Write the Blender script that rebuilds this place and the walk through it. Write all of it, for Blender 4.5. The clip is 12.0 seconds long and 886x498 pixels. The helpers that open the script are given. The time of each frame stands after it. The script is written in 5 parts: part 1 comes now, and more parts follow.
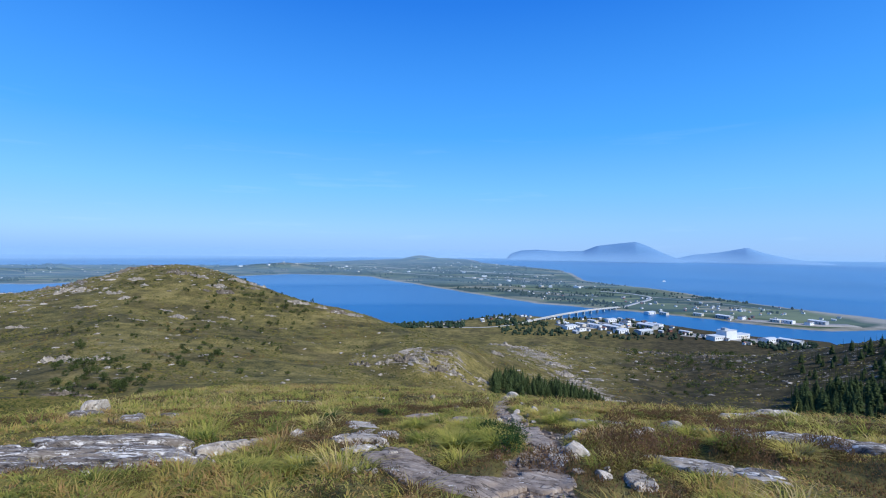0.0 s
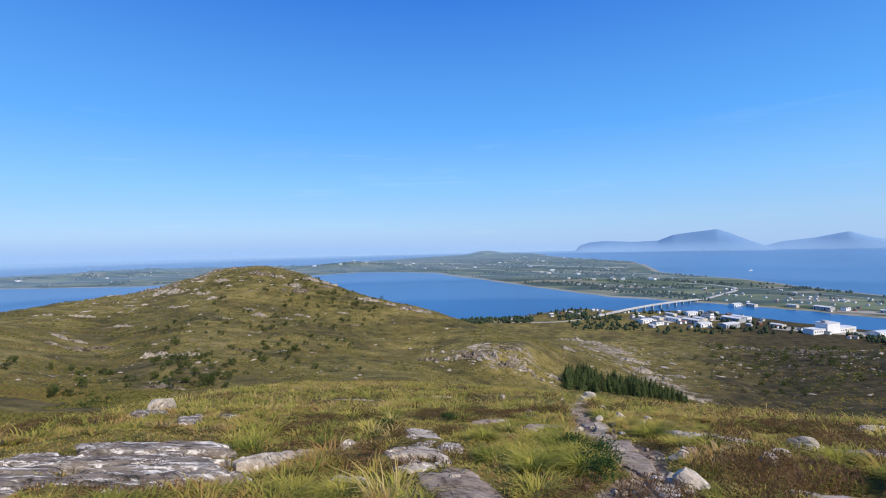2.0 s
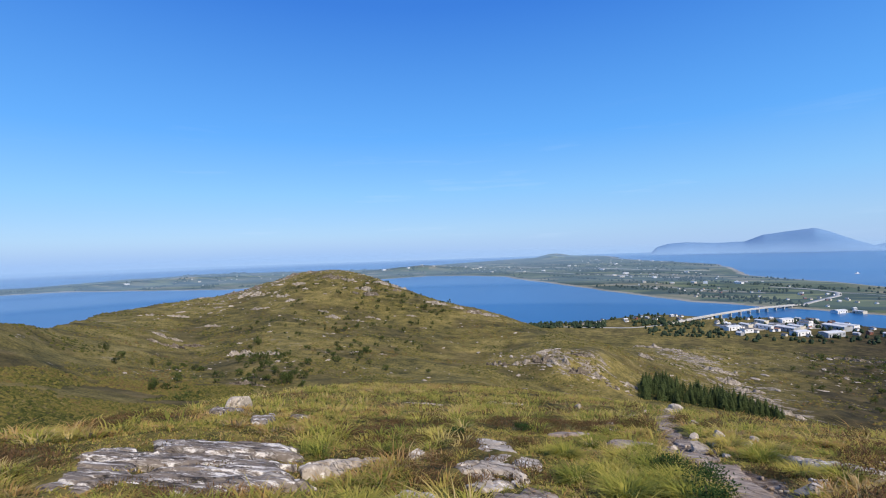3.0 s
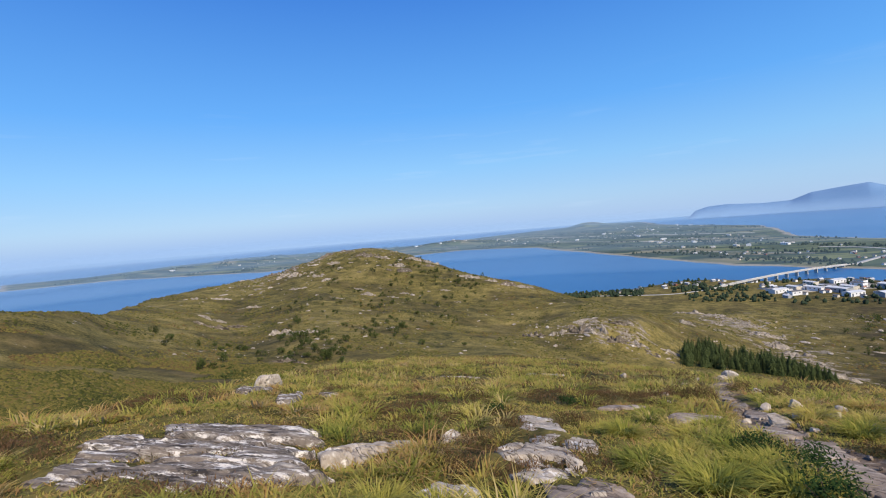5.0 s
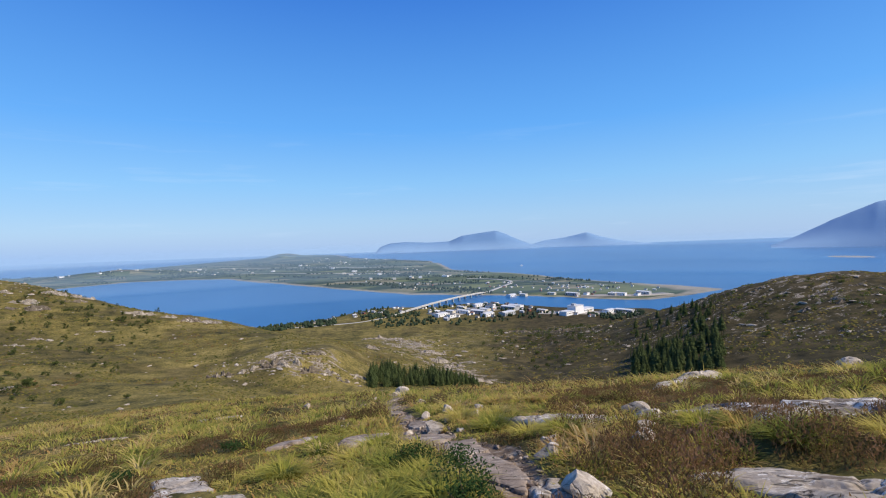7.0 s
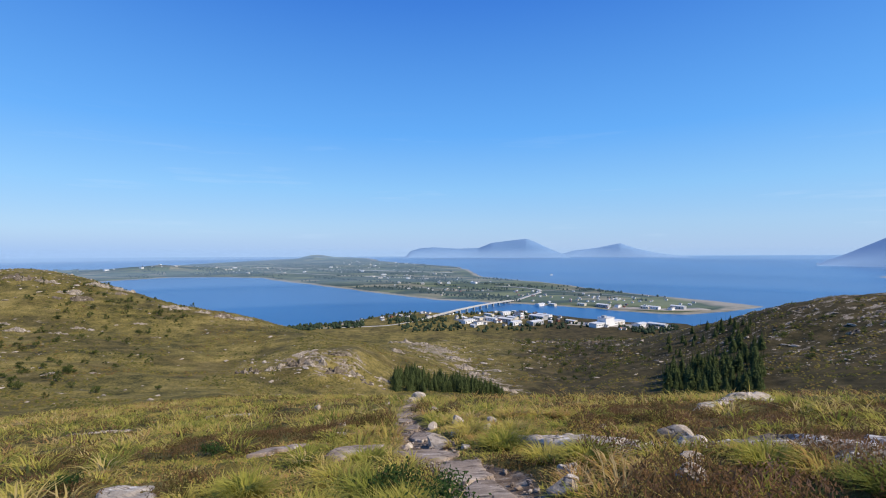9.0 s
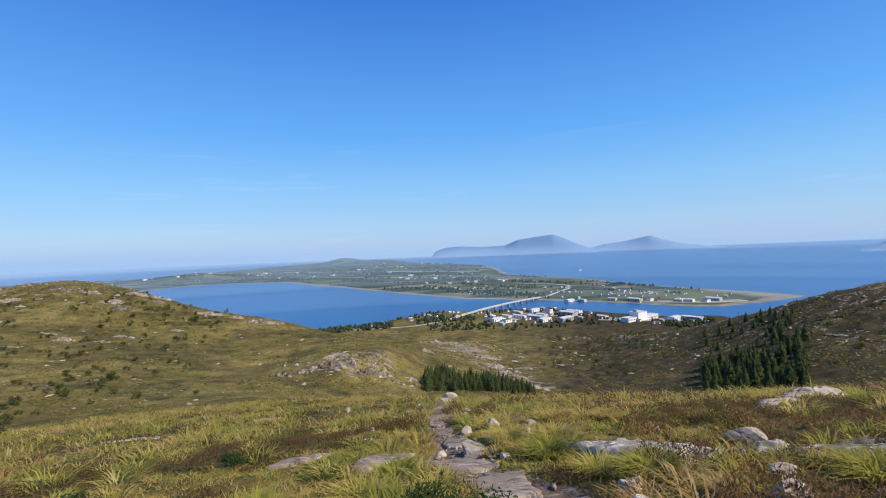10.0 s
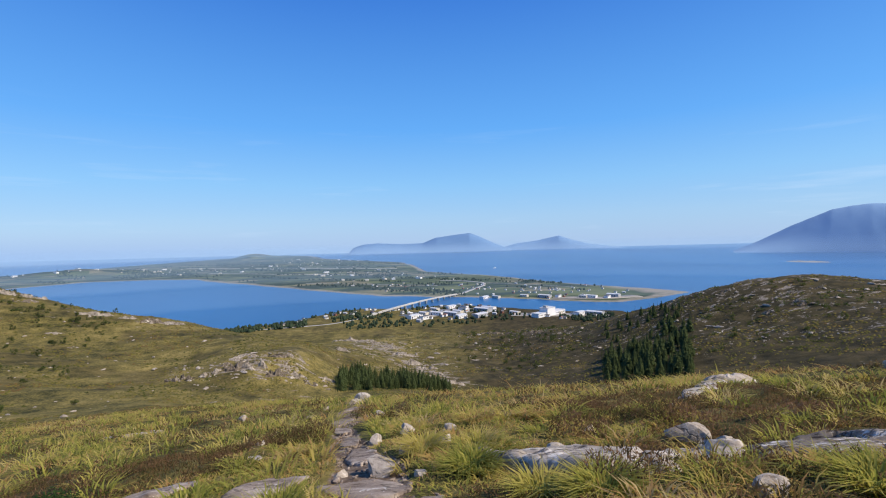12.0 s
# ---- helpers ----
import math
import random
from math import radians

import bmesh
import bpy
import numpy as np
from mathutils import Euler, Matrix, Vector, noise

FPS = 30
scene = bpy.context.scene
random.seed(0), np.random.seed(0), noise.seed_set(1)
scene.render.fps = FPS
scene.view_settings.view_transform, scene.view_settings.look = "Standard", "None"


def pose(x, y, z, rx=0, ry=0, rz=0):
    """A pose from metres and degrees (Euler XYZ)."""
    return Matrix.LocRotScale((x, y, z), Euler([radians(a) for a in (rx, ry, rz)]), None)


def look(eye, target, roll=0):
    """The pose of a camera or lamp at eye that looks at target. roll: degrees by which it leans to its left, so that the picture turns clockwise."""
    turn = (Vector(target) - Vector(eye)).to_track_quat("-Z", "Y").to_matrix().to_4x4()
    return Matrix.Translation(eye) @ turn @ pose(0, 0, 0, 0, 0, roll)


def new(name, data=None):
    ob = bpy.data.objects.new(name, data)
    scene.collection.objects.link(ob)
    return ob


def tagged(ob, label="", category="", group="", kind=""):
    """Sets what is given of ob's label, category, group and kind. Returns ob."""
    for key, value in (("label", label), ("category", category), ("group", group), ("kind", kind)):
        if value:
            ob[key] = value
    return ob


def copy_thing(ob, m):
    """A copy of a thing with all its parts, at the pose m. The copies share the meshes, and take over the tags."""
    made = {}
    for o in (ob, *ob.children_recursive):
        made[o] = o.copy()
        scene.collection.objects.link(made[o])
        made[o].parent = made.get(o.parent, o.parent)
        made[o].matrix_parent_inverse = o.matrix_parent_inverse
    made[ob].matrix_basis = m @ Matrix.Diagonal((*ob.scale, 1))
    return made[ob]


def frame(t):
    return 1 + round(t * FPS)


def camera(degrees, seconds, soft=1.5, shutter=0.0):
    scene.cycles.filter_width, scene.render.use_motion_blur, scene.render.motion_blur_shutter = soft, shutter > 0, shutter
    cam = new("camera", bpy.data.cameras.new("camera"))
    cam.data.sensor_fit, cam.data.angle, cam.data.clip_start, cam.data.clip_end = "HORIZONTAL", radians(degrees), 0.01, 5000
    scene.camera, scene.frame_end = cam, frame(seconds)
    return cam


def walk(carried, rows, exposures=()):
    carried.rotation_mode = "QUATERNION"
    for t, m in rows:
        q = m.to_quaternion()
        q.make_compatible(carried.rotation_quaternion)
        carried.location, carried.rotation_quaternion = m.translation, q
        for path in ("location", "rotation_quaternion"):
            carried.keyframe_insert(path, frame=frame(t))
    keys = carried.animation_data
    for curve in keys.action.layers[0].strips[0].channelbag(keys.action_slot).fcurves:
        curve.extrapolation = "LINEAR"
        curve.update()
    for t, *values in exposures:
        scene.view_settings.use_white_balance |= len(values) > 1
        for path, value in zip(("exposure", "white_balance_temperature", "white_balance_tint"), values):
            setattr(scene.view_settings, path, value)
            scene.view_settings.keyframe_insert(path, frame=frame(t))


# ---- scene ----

# ---------------------------------------------------------------- camera
cam = camera(86.6, 12.0, soft=1.1)
ROWS = [
    (0.0, 0.00, 0.00, 1.55, -0.09, -0.54, -0.01), (0.5, 0.05, 0.36, 1.52, -0.30, -0.93, -1.30),
    (1.0, 0.09, 0.69, 1.46, 0.78, 0.14, 1.75), (1.5, 0.04, 1.06, 1.38, 0.16, 1.08, 3.82),
    (2.0, 0.00, 1.37, 1.33, -0.58, 1.32, 7.93), (2.5, -0.10, 1.69, 1.26, 0.25, 1.59, 11.72),
    (3.0, -0.19, 1.95, 1.21, 0.09, 1.88, 16.08), (3.2, -0.24, 2.05, 1.20, 0.53, 2.13, 19.00),
    (4.8, -0.46, 2.88, 0.94, -2.86, 4.88, 22.72), (5.0, -0.47, 2.98, 0.90, -2.79, 4.53, 19.86),
    (5.5, -0.43, 3.21, 0.83, -1.45, 3.41, 10.40), (6.0, -0.35, 3.45, 0.76, -0.21, 3.20, -0.64),
    (6.5, -0.27, 3.69, 0.65, -0.75, 2.55, -10.05), (7.0, -0.10, 3.88, 0.57, -1.06, 2.05, -15.89),
    (7.2, -0.05, 3.97, 0.55, -1.62, 2.43, -17.40), (8.8, 0.43, 4.70, 0.30, -0.90, 0.42, -13.88),
    (9.0, 0.47, 4.81, 0.27, -0.25, 0.21, -12.28), (9.5, 0.54, 5.13, 0.22, -0.18, 1.41, -10.64),
    (10.0, 0.57, 5.49, 0.11, -0.27, 2.28, -9.14), (10.5, 0.55, 5.85, 0.01, -0.61, 3.08, -8.65),
    (11.0, 0.61, 6.19, -0.12, -0.15, 3.21, -11.74), (11.5, 0.74, 6.50, -0.17, -0.32, 2.77, -15.21),
    (12.0, 0.92, 6.71, -0.22, -0.92, 1.44, -19.09)]
walk(cam, [(t, pose(x, y, z, 90 + p, r, w)) for t, x, y, z, p, r, w in ROWS],
     exposures=[(0.0, 0.0, 5450, 6), (0.4, 0.0, 5550, 7), (1.0, 0.03, 5950, 9), (2.0, 0.05, 6300, 10), (2.5, 0.05, 6350, 10), (5.0, 0.05, 6650, 10), (12.0, 0.05, 6650, 10)])

# ---------------------------------------------------------------- world and sun
SUN_AZ, SUN_EL = 128.0, 42.0          # degrees to the right of the first view; above the horizon
world = bpy.data.worlds.new("sky")
scene.world = world
world.use_nodes = True
wt = world.node_tree
wt.nodes.clear()
w_out = wt.nodes.new("ShaderNodeOutputWorld")
w_bg = wt.nodes.new("ShaderNodeBackground")
w_sky = wt.nodes.new("ShaderNodeTexSky")
w_sky.sky_type = 'NISHITA'
w_sky.sun_disc = False
w_sky.sun_elevation = radians(SUN_EL)
w_sky.sun_rotation = radians(SUN_AZ)
w_sky.altitude = 200
w_sky.air_density, w_sky.dust_density, w_sky.ozone_density = 1.0, 0.1, 3.0
w_bg.inputs["Strength"].default_value = 0.12
w_tc = wt.nodes.new("ShaderNodeTexCoord")
w_sep = wt.nodes.new("ShaderNodeSeparateXYZ")
w_ramp = wt.nodes.new("ShaderNodeValToRGB")
w_mix = wt.nodes.new("ShaderNodeMix")
w_mix.data_type = 'RGBA'
w_mix.inputs[0].default_value = 0.8
wt.links.new(w_tc.outputs["Generated"], w_sep.inputs[0])
wt.links.new(w_sep.outputs["Z"], w_ramp.inputs[0])
w_el = w_ramp.color_ramp.elements
SKY_TONES = [(0.0, (2.6, 4.4, 7.2)), (0.05, (2.6, 4.7, 7.6)), (0.12, (1.9, 4.6, 8.2)), (0.23, (0.85, 3.5, 8.4)), (0.46, (0.25, 1.75, 6.5)), (1.0, (0.12, 0.9, 3.6))]
while len(w_el) < len(SKY_TONES):
    w_el.new(0.5)
for s_el, (p_el, c_el) in zip(w_el, SKY_TONES):
    s_el.position, s_el.color = p_el, (*c_el, 1)
# thin cirrus wisps low over the bay
w_map = wt.nodes.new("ShaderNodeMapping")
w_map.inputs["Scale"].default_value = (2.2, 2.2, 26.0)
w_map.inputs["Rotation"].default_value = (radians(2), radians(5), 0)
w_noise = wt.nodes.new("ShaderNodeTexNoise")
w_noise.inputs["Scale"].default_value = 1.7
w_noise.inputs["Detail"].default_value = 6.0
w_noise.inputs["Roughness"].default_value = 0.55
w_cov = wt.nodes.new("ShaderNodeMapRange")
w_cov.inputs["From Min"].default_value, w_cov.inputs["From Max"].default_value = 0.60, 0.80
w_cov.inputs["To Max"].default_value = 0.30
w_low = wt.nodes.new("ShaderNodeMapRange")
w_low.inputs["From Min"].default_value, w_low.inputs["From Max"].default_value = 0.28, 0.08
w_mul = wt.nodes.new("ShaderNodeMath")
w_mul.operation = 'MULTIPLY'
w_cl = wt.nodes.new("ShaderNodeMix")
w_cl.data_type = 'RGBA'
w_cl.inputs[7].default_value = (5.2, 6.6, 8.4, 1)
wt.links.new(w_tc.outputs["Generated"], w_map.inputs["Vector"])
wt.links.new(w_map.outputs[0], w_noise.inputs["Vector"])
wt.links.new(w_noise.outputs[0], w_cov.inputs["Value"])
wt.links.new(w_sep.outputs["Z"], w_low.inputs["Value"])
wt.links.new(w_cov.outputs[0], w_mul.inputs[0])
wt.links.new(w_low.outputs[0], w_mul.inputs[1])
wt.links.new(w_mul.outputs[0], w_cl.inputs[0])
wt.links.new(w_sky.outputs[0], w_mix.inputs[6])
wt.links.new(w_ramp.outputs[0], w_mix.inputs[7])
wt.links.new(w_mix.outputs[2], w_cl.inputs[6])
wt.links.new(w_cl.outputs[2], w_bg.inputs["Color"])
wt.links.new(w_bg.outputs[0], w_out.inputs["Surface"])

sun_data = bpy.data.lights.new("sun", 'SUN')
sun_data.energy, sun_data.angle, sun_data.color = 5.3, radians(0.53), (1.0, 0.88, 0.71)
sun = new("sun", sun_data)
a, e = radians(SUN_AZ), radians(SUN_EL)
sun.matrix_world = look((math.sin(a) * math.cos(e) * 50, math.cos(a) * math.cos(e) * 50, math.sin(e) * 50), (0, 0, 0))

# ---------------------------------------------------------------- material helpers


def nodes_of(name):
    m = bpy.data.materials.new(name)
    m.use_nodes = True
    nt = m.node_tree
    return m, nt, nt.nodes["Principled BSDF"]


def coords(nt, scale=(1, 1, 1), turn=0.0):
    tc = nt.nodes.new("ShaderNodeTexCoord")
    mp = nt.nodes.new("ShaderNodeMapping")
    mp.inputs["Scale"].default_value = scale
    mp.inputs["Rotation"].default_value = (0, 0, radians(turn))
    nt.links.new(tc.outputs["Object"], mp.inputs["Vector"])
    return mp.outputs[0]


def noise_tex(nt, vec, scale, detail=5.0, rough=0.6, warp=0.0):
    n = nt.nodes.new("ShaderNodeTexNoise")
    n.inputs["Scale"].default_value = scale
    n.inputs["Detail"].default_value = detail
    n.inputs["Roughness"].default_value = rough
    n.inputs["Distortion"].default_value = warp
    nt.links.new(vec, n.inputs["Vector"])
    return n.outputs[0]


def ramp(nt, fac, stops):
    r = nt.nodes.new("ShaderNodeValToRGB")
    el = r.color_ramp.elements
    while len(el) < len(stops):
        el.new(0.5)
    for s, (p, c) in zip(el, stops):
        s.position = p
        s.color = (*c, 1) if len(c) == 3 else c
    nt.links.new(fac, r.inputs[0])
    return r.outputs[0]


def gray(nt, fac, lo, hi):
    return ramp(nt, fac, [(lo, (0, 0, 0)), (hi, (1, 1, 1))])


def mixc(nt, fac, c1, c2, mode='MIX'):
    n = nt.nodes.new("ShaderNodeMix")
    n.data_type = 'RGBA'
    n.blend_type = mode
    for sock, val in ((n.inputs[0], fac), (n.inputs[6], c1), (n.inputs[7], c2)):
        if hasattr(val, "is_linked"):
            nt.links.new(val, sock)
        elif isinstance(val, (int, float)):
            sock.default_value = val
        else:
            sock.default_value = (*val, 1)
    return n.outputs[2]


def mul(nt, p, q, op='MULTIPLY'):
    n = nt.nodes.new("ShaderNodeMath")
    n.operation = op
    for sock, val in ((n.inputs[0], p), (n.inputs[1], q)):
        if hasattr(val, "is_linked"):
            nt.links.new(val, sock)
        else:
            sock.default_value = val
    return n.outputs[0]


def attr(nt, name):
    n = nt.nodes.new("ShaderNodeAttribute")
    n.attribute_name = name
    return n.outputs["Fac"]


def bump(nt, bsdf, height, strength, dist):
    b = nt.nodes.new("ShaderNodeBump")
    b.inputs["Strength"].default_value = strength
    b.inputs["Distance"].default_value = dist
    nt.links.new(height, b.inputs["Height"])
    nt.links.new(b.outputs[0], bsdf.inputs["Normal"])


def plain(name, c1, c2, scale=1.0, rough=0.8, bumps=0.0, metal=0.0, dist=0.02):
    """A surface of two tones in coarse and fine noise."""
    m, nt, b = nodes_of(name)
    v = coords(nt)
    coarse = noise_tex(nt, v, scale, 6)
    fine = noise_tex(nt, v, scale * 9, 3)
    f = mul(nt, mul(nt, coarse, 0.65), mul(nt, fine, 0.35), 'ADD')
    nt.links.new(ramp(nt, f, [(0.35, c1), (0.65, c2)]), b.inputs["Base Color"])
    b.inputs["Roughness"].default_value = rough
    b.inputs["Metallic"].default_value = metal
    b.inputs["Specular IOR Level"].default_value = 0.25
    if bumps:
        bump(nt, b, fine, bumps, dist)
    return m


def blade_mat(name, stops, patch, rough=0.6, thin=0.5, tufts=0.0, straw=0.0):
    """Leaves and blades: tone by island, by tuft and by a noise over the ground; dry tips."""
    m, nt, b = nodes_of(name)
    g = nt.nodes.new("ShaderNodeNewGeometry")
    n = noise_tex(nt, coords(nt), patch, 4, 0.7)
    if tufts:
        f = mul(nt, mul(nt, g.outputs["Random Per Island"], 0.16), mul(nt, mul(nt, n, 0.62), mul(nt, attr(nt, "tuft"), tufts), 'ADD'), 'ADD')
    else:
        f = mul(nt, mul(nt, g.outputs["Random Per Island"], 0.26), mul(nt, n, 0.97), 'ADD')
    col = ramp(nt, f, stops)
    if straw:
        tip = attr(nt, "tip")
        col = mixc(nt, mul(nt, mul(nt, tip, tip), straw), col, (0.50, 0.42, 0.19))
    nt.links.new(col, b.inputs["Base Color"])
    b.inputs["Roughness"].default_value = 0.9
    b.inputs["Specular IOR Level"].default_value = 0.06
    tr = nt.nodes.new("ShaderNodeBsdfTranslucent")
    mx = nt.nodes.new("ShaderNodeMixShader")
    mx.inputs[0].default_value = thin
    nt.links.new(col, tr.inputs["Color"])
    nt.links.new(b.outputs[0], mx.inputs[1])
    nt.links.new(tr.outputs[0], mx.inputs[2])
    nt.links.new(mx.outputs[0], nt.nodes["Material Output"].inputs["Surface"])
    return m


# ---------------------------------------------------------------- materials
def make_terrain_mat():
    m, nt, b = nodes_of("heath_ground")
    v = coords(nt)
    big = noise_tex(nt, v, 0.02, 6, 0.6)
    mid = noise_tex(nt, v, 0.16, 7, 0.65)
    fine = noise_tex(nt, v, 1.6, 10, 0.75)
    tone = mul(nt, mul(nt, big, 0.22), mul(nt, mul(nt, mid, 0.30), mul(nt, fine, 0.48), 'ADD'), 'ADD')
    grass = ramp(nt, tone, [(0.42, (0.036, 0.036, 0.013)), (0.468, (0.102, 0.089, 0.028)),
                            (0.525, (0.168, 0.136, 0.042)), (0.59, (0.27, 0.215, 0.080))])
    heath = ramp(nt, mid, [(0.35, (0.024, 0.022, 0.011)), (0.55, (0.058, 0.047, 0.022)), (0.72, (0.10, 0.075, 0.040))])
    col = mixc(nt, attr(nt, "heath"), grass, heath)
    # bare rock breaking through
    rk = noise_tex(nt, coords(nt, (0.5, 1.0, 1.3)), 0.22, 9, 0.72, 0.4)
    rk_f = noise_tex(nt, coords(nt, (1, 1, 2)), 1.1, 6, 0.7)
    cover = gray(nt, mul(nt, rk, mul(nt, attr(nt, "rock"), 0.36), 'ADD'), 0.795, 0.845)
    rock = ramp(nt, rk_f, [(0.32, (0.065, 0.055, 0.045)), (0.5, (0.23, 0.195, 0.155)), (0.66, (0.44, 0.39, 0.32))])
    col = mixc(nt, cover, col, rock)
    # trodden peat and gravel
    pf = noise_tex(nt, v, 5.0, 6, 0.7)
    peat = ramp(nt, pf, [(0.3, (0.07, 0.045, 0.03)), (0.5, (0.17, 0.125, 0.09)), (0.64, (0.30, 0.25, 0.20)), (0.75, (0.45, 0.41, 0.36))])
    pm = gray(nt, mul(nt, attr(nt, "path"), mul(nt, mul(nt, pf, 0.6), 0.3, 'SUBTRACT'), 'ADD'), 0.40, 0.62)
    col = mixc(nt, pm, col, peat)
    nt.links.new(col, b.inputs["Base Color"])
    b.inputs["Roughness"].default_value = 0.95
    b.inputs["Specular IOR Level"].default_value = 0.1
    h = mul(nt, mul(nt, fine, 0.08), mul(nt, mid, 0.8), 'ADD')
    bump(nt, b, h, 0.7, 1.0)
    return m


def make_rock_mat(name, dark, mid_c, pale, turn, streak=6.0, lich=0.5, white=0.56, scale=3.0):
    m, nt, b = nodes_of(name)
    geo = nt.nodes.new("ShaderNodeNewGeometry")

    def at(sc, tn=0.0):
        spin = nt.nodes.new("ShaderNodeMapping")
        spin.inputs["Rotation"].default_value = (0, 0, radians(tn))
        nt.links.new(geo.outputs["Position"], spin.inputs["Vector"])
        mp = nt.nodes.new("ShaderNodeMapping")
        mp.inputs["Scale"].default_value = sc
        nt.links.new(spin.outputs[0], mp.inputs["Vector"])
        return mp.outputs[0]
    st = noise_tex(nt, at((1.0, streak, streak * 0.6), turn), scale, 9, 0.70, 0.25)
    sp = noise_tex(nt, at((1, 1, 1)), scale * 6, 6, 0.75)
    big = noise_tex(nt, at((1, 1, 1)), scale * 0.35, 4, 0.6)
    tone = mul(nt, mul(nt, st, 0.75), mul(nt, big, 0.25), 'ADD')
    base = ramp(nt, tone, [(0.40, dark), (0.47, mid_c), (0.53, mid_c), (0.60, pale)])
    grain = ramp(nt, sp, [(0.32, (0.55, 0.52, 0.50)), (0.62, (1, 1, 1))])
    base = mixc(nt, 0.7, base, grain, 'MULTIPLY')
    li = noise_tex(nt, at((1, streak * 0.4, 1), turn), scale * 1.4, 8, 0.72, 0.3)
    base = mixc(nt, gray(nt, li, lich + 0.04, lich + 0.09), base, (0.050, 0.043, 0.038))
    wh = noise_tex(nt, at((1, streak * 0.5, 2), turn), scale * 1.3, 8, 0.76, 0.2)
    base = mixc(nt, gray(nt, wh, white, white + 0.04), base, (0.66, 0.62, 0.57))
    crack = noise_tex(nt, at((1, streak, 1), turn), scale * 0.6, 4, 0.5, 0.6)
    line = ramp(nt, crack, [(0.478, (0, 0, 0)), (0.493, (1, 1, 1)), (0.499, (1, 1, 1)), (0.512, (0, 0, 0))])
    base = mixc(nt, mul(nt, line, 0.7), base, (0.035, 0.030, 0.026))
    nt.links.new(base, b.inputs["Base Color"])
    b.inputs["Roughness"].default_value = 0.9
    b.inputs["Specular IOR Level"].default_value = 0.10
    h = mul(nt, mul(nt, st, 0.9), mul(nt, sp, 0.4), 'ADD')
    bump(nt, b, mul(nt, h, mul(nt, line, 0.35), 'SUBTRACT'), 0.6, 0.05)
    return m


def make_sea_mat():
    m, nt, b = nodes_of("sea_water")
    v = coords(nt)
    swell = noise_tex(nt, coords(nt, (1, 0.35, 1), 25), 0.0025, 5, 0.55)
    nt.links.new(ramp(nt, swell, [(0.35, (0.010, 0.080, 0.23)), (0.65, (0.015, 0.108, 0.29))]), b.inputs["Base Color"])
    b.inputs["Roughness"].default_value = 0.3
    b.inputs["IOR"].default_value = 1.33
    b.inputs["Specular IOR Level"].default_value = 0.5
    bump(nt, b, noise_tex(nt, v, 0.35, 5, 0.6), 0.15, 0.2)
    return m


def make_lowland_mat():
    m, nt, b = nodes_of("farmland")
    vo = nt.nodes.new("ShaderNodeTexVoronoi")
    vo.inputs["Scale"].default_value = 0.013
    nt.links.new(coords(nt, (1, 0.55, 1), 28), vo.inputs["Vector"])
    sep = nt.nodes.new("ShaderNodeSeparateColor")
    nt.links.new(vo.outputs["Color"], sep.inputs[0])
    fields = ramp(nt, sep.outputs[0], [(0.0, (0.060, 0.085, 0.045)), (0.3, (0.095, 0.120, 0.055)), (0.5, (0.150, 0.170, 0.075)),
                                       (0.7, (0.070, 0.095, 0.052)), (0.9, (0.19, 0.18, 0.11))])
    streaks = noise_tex(nt, coords(nt, (0.35, 1.6, 1), -62), 0.012, 7, 0.65)
    col = mixc(nt, gray(nt, streaks, 0.46, 0.54), fields, (0.036, 0.056, 0.038))
    col = mixc(nt, gray(nt, noise_tex(nt, coords(nt, (0.3, 1.2, 1), -62), 0.02, 6, 0.6), 0.60, 0.66), col, (0.22, 0.195, 0.14))
    sand = gray(nt, mul(nt, attr(nt, "shore"), mul(nt, noise_tex(nt, coords(nt, (0.5, 1, 1), 30), 0.035, 6, 0.65), 1.9), 'MULTIPLY'), 0.4, 0.95)
    col = mixc(nt, sand, col, (0.26, 0.24, 0.20))
    nt.links.new(col, b.inputs["Base Color"])
    b.inputs["Roughness"].default_value = 0.95
    b.inputs["Specular IOR Level"].default_value = 0.1
    return m


M_GROUND = make_terrain_mat()
M_SLAB = make_rock_mat("banded_gneiss", (0.050, 0.042, 0.037), (0.21, 0.178, 0.150), (0.46, 0.42, 0.37), -8, 8, 0.53, 0.53, 1.7)
M_RIB = make_rock_mat("ribbed_gneiss", (0.060, 0.050, 0.043), (0.24, 0.205, 0.17), (0.50, 0.455, 0.40), -142, 8, 0.55, 0.53, 1.7)
M_PALE = make_rock_mat("pale_gneiss", (0.19, 0.155, 0.125), (0.42, 0.37, 0.31), (0.60, 0.55, 0.485), -150, 4, 0.58, 0.57, 2.0)
M_STONE = make_rock_mat("weathered_stone", (0.24, 0.20, 0.16), (0.45, 0.395, 0.33), (0.62, 0.56, 0.48), 60, 2, 0.62, 0.60, 3.0)
M_FLAG = make_rock_mat("path_flagstone", (0.14, 0.105, 0.082), (0.31, 0.25, 0.20), (0.45, 0.385, 0.325), -150, 2.2, 0.60, 0.61, 2.6)
M_CRAG = make_rock_mat("crag_rock", (0.055, 0.045, 0.035), (0.185, 0.155, 0.120), (0.38, 0.335, 0.28), -150, 1.8, 0.54, 0.60, 0.32)
M_CRAGP = make_rock_mat("pale_scree", (0.16, 0.14, 0.115), (0.33, 0.29, 0.24), (0.50, 0.45, 0.38), 0, 1.2, 0.6, 0.6, 0.6)
M_SEA = make_sea_mat()
M_LOW = make_lowland_mat()
# mountain base colours carry the blue of distance haze; the second is paler
M_ISLE_HAZED = plain("haze_tinted_mountain", (0.125, 0.235, 0.40), (0.15, 0.265, 0.44), 0.004, 1.0)
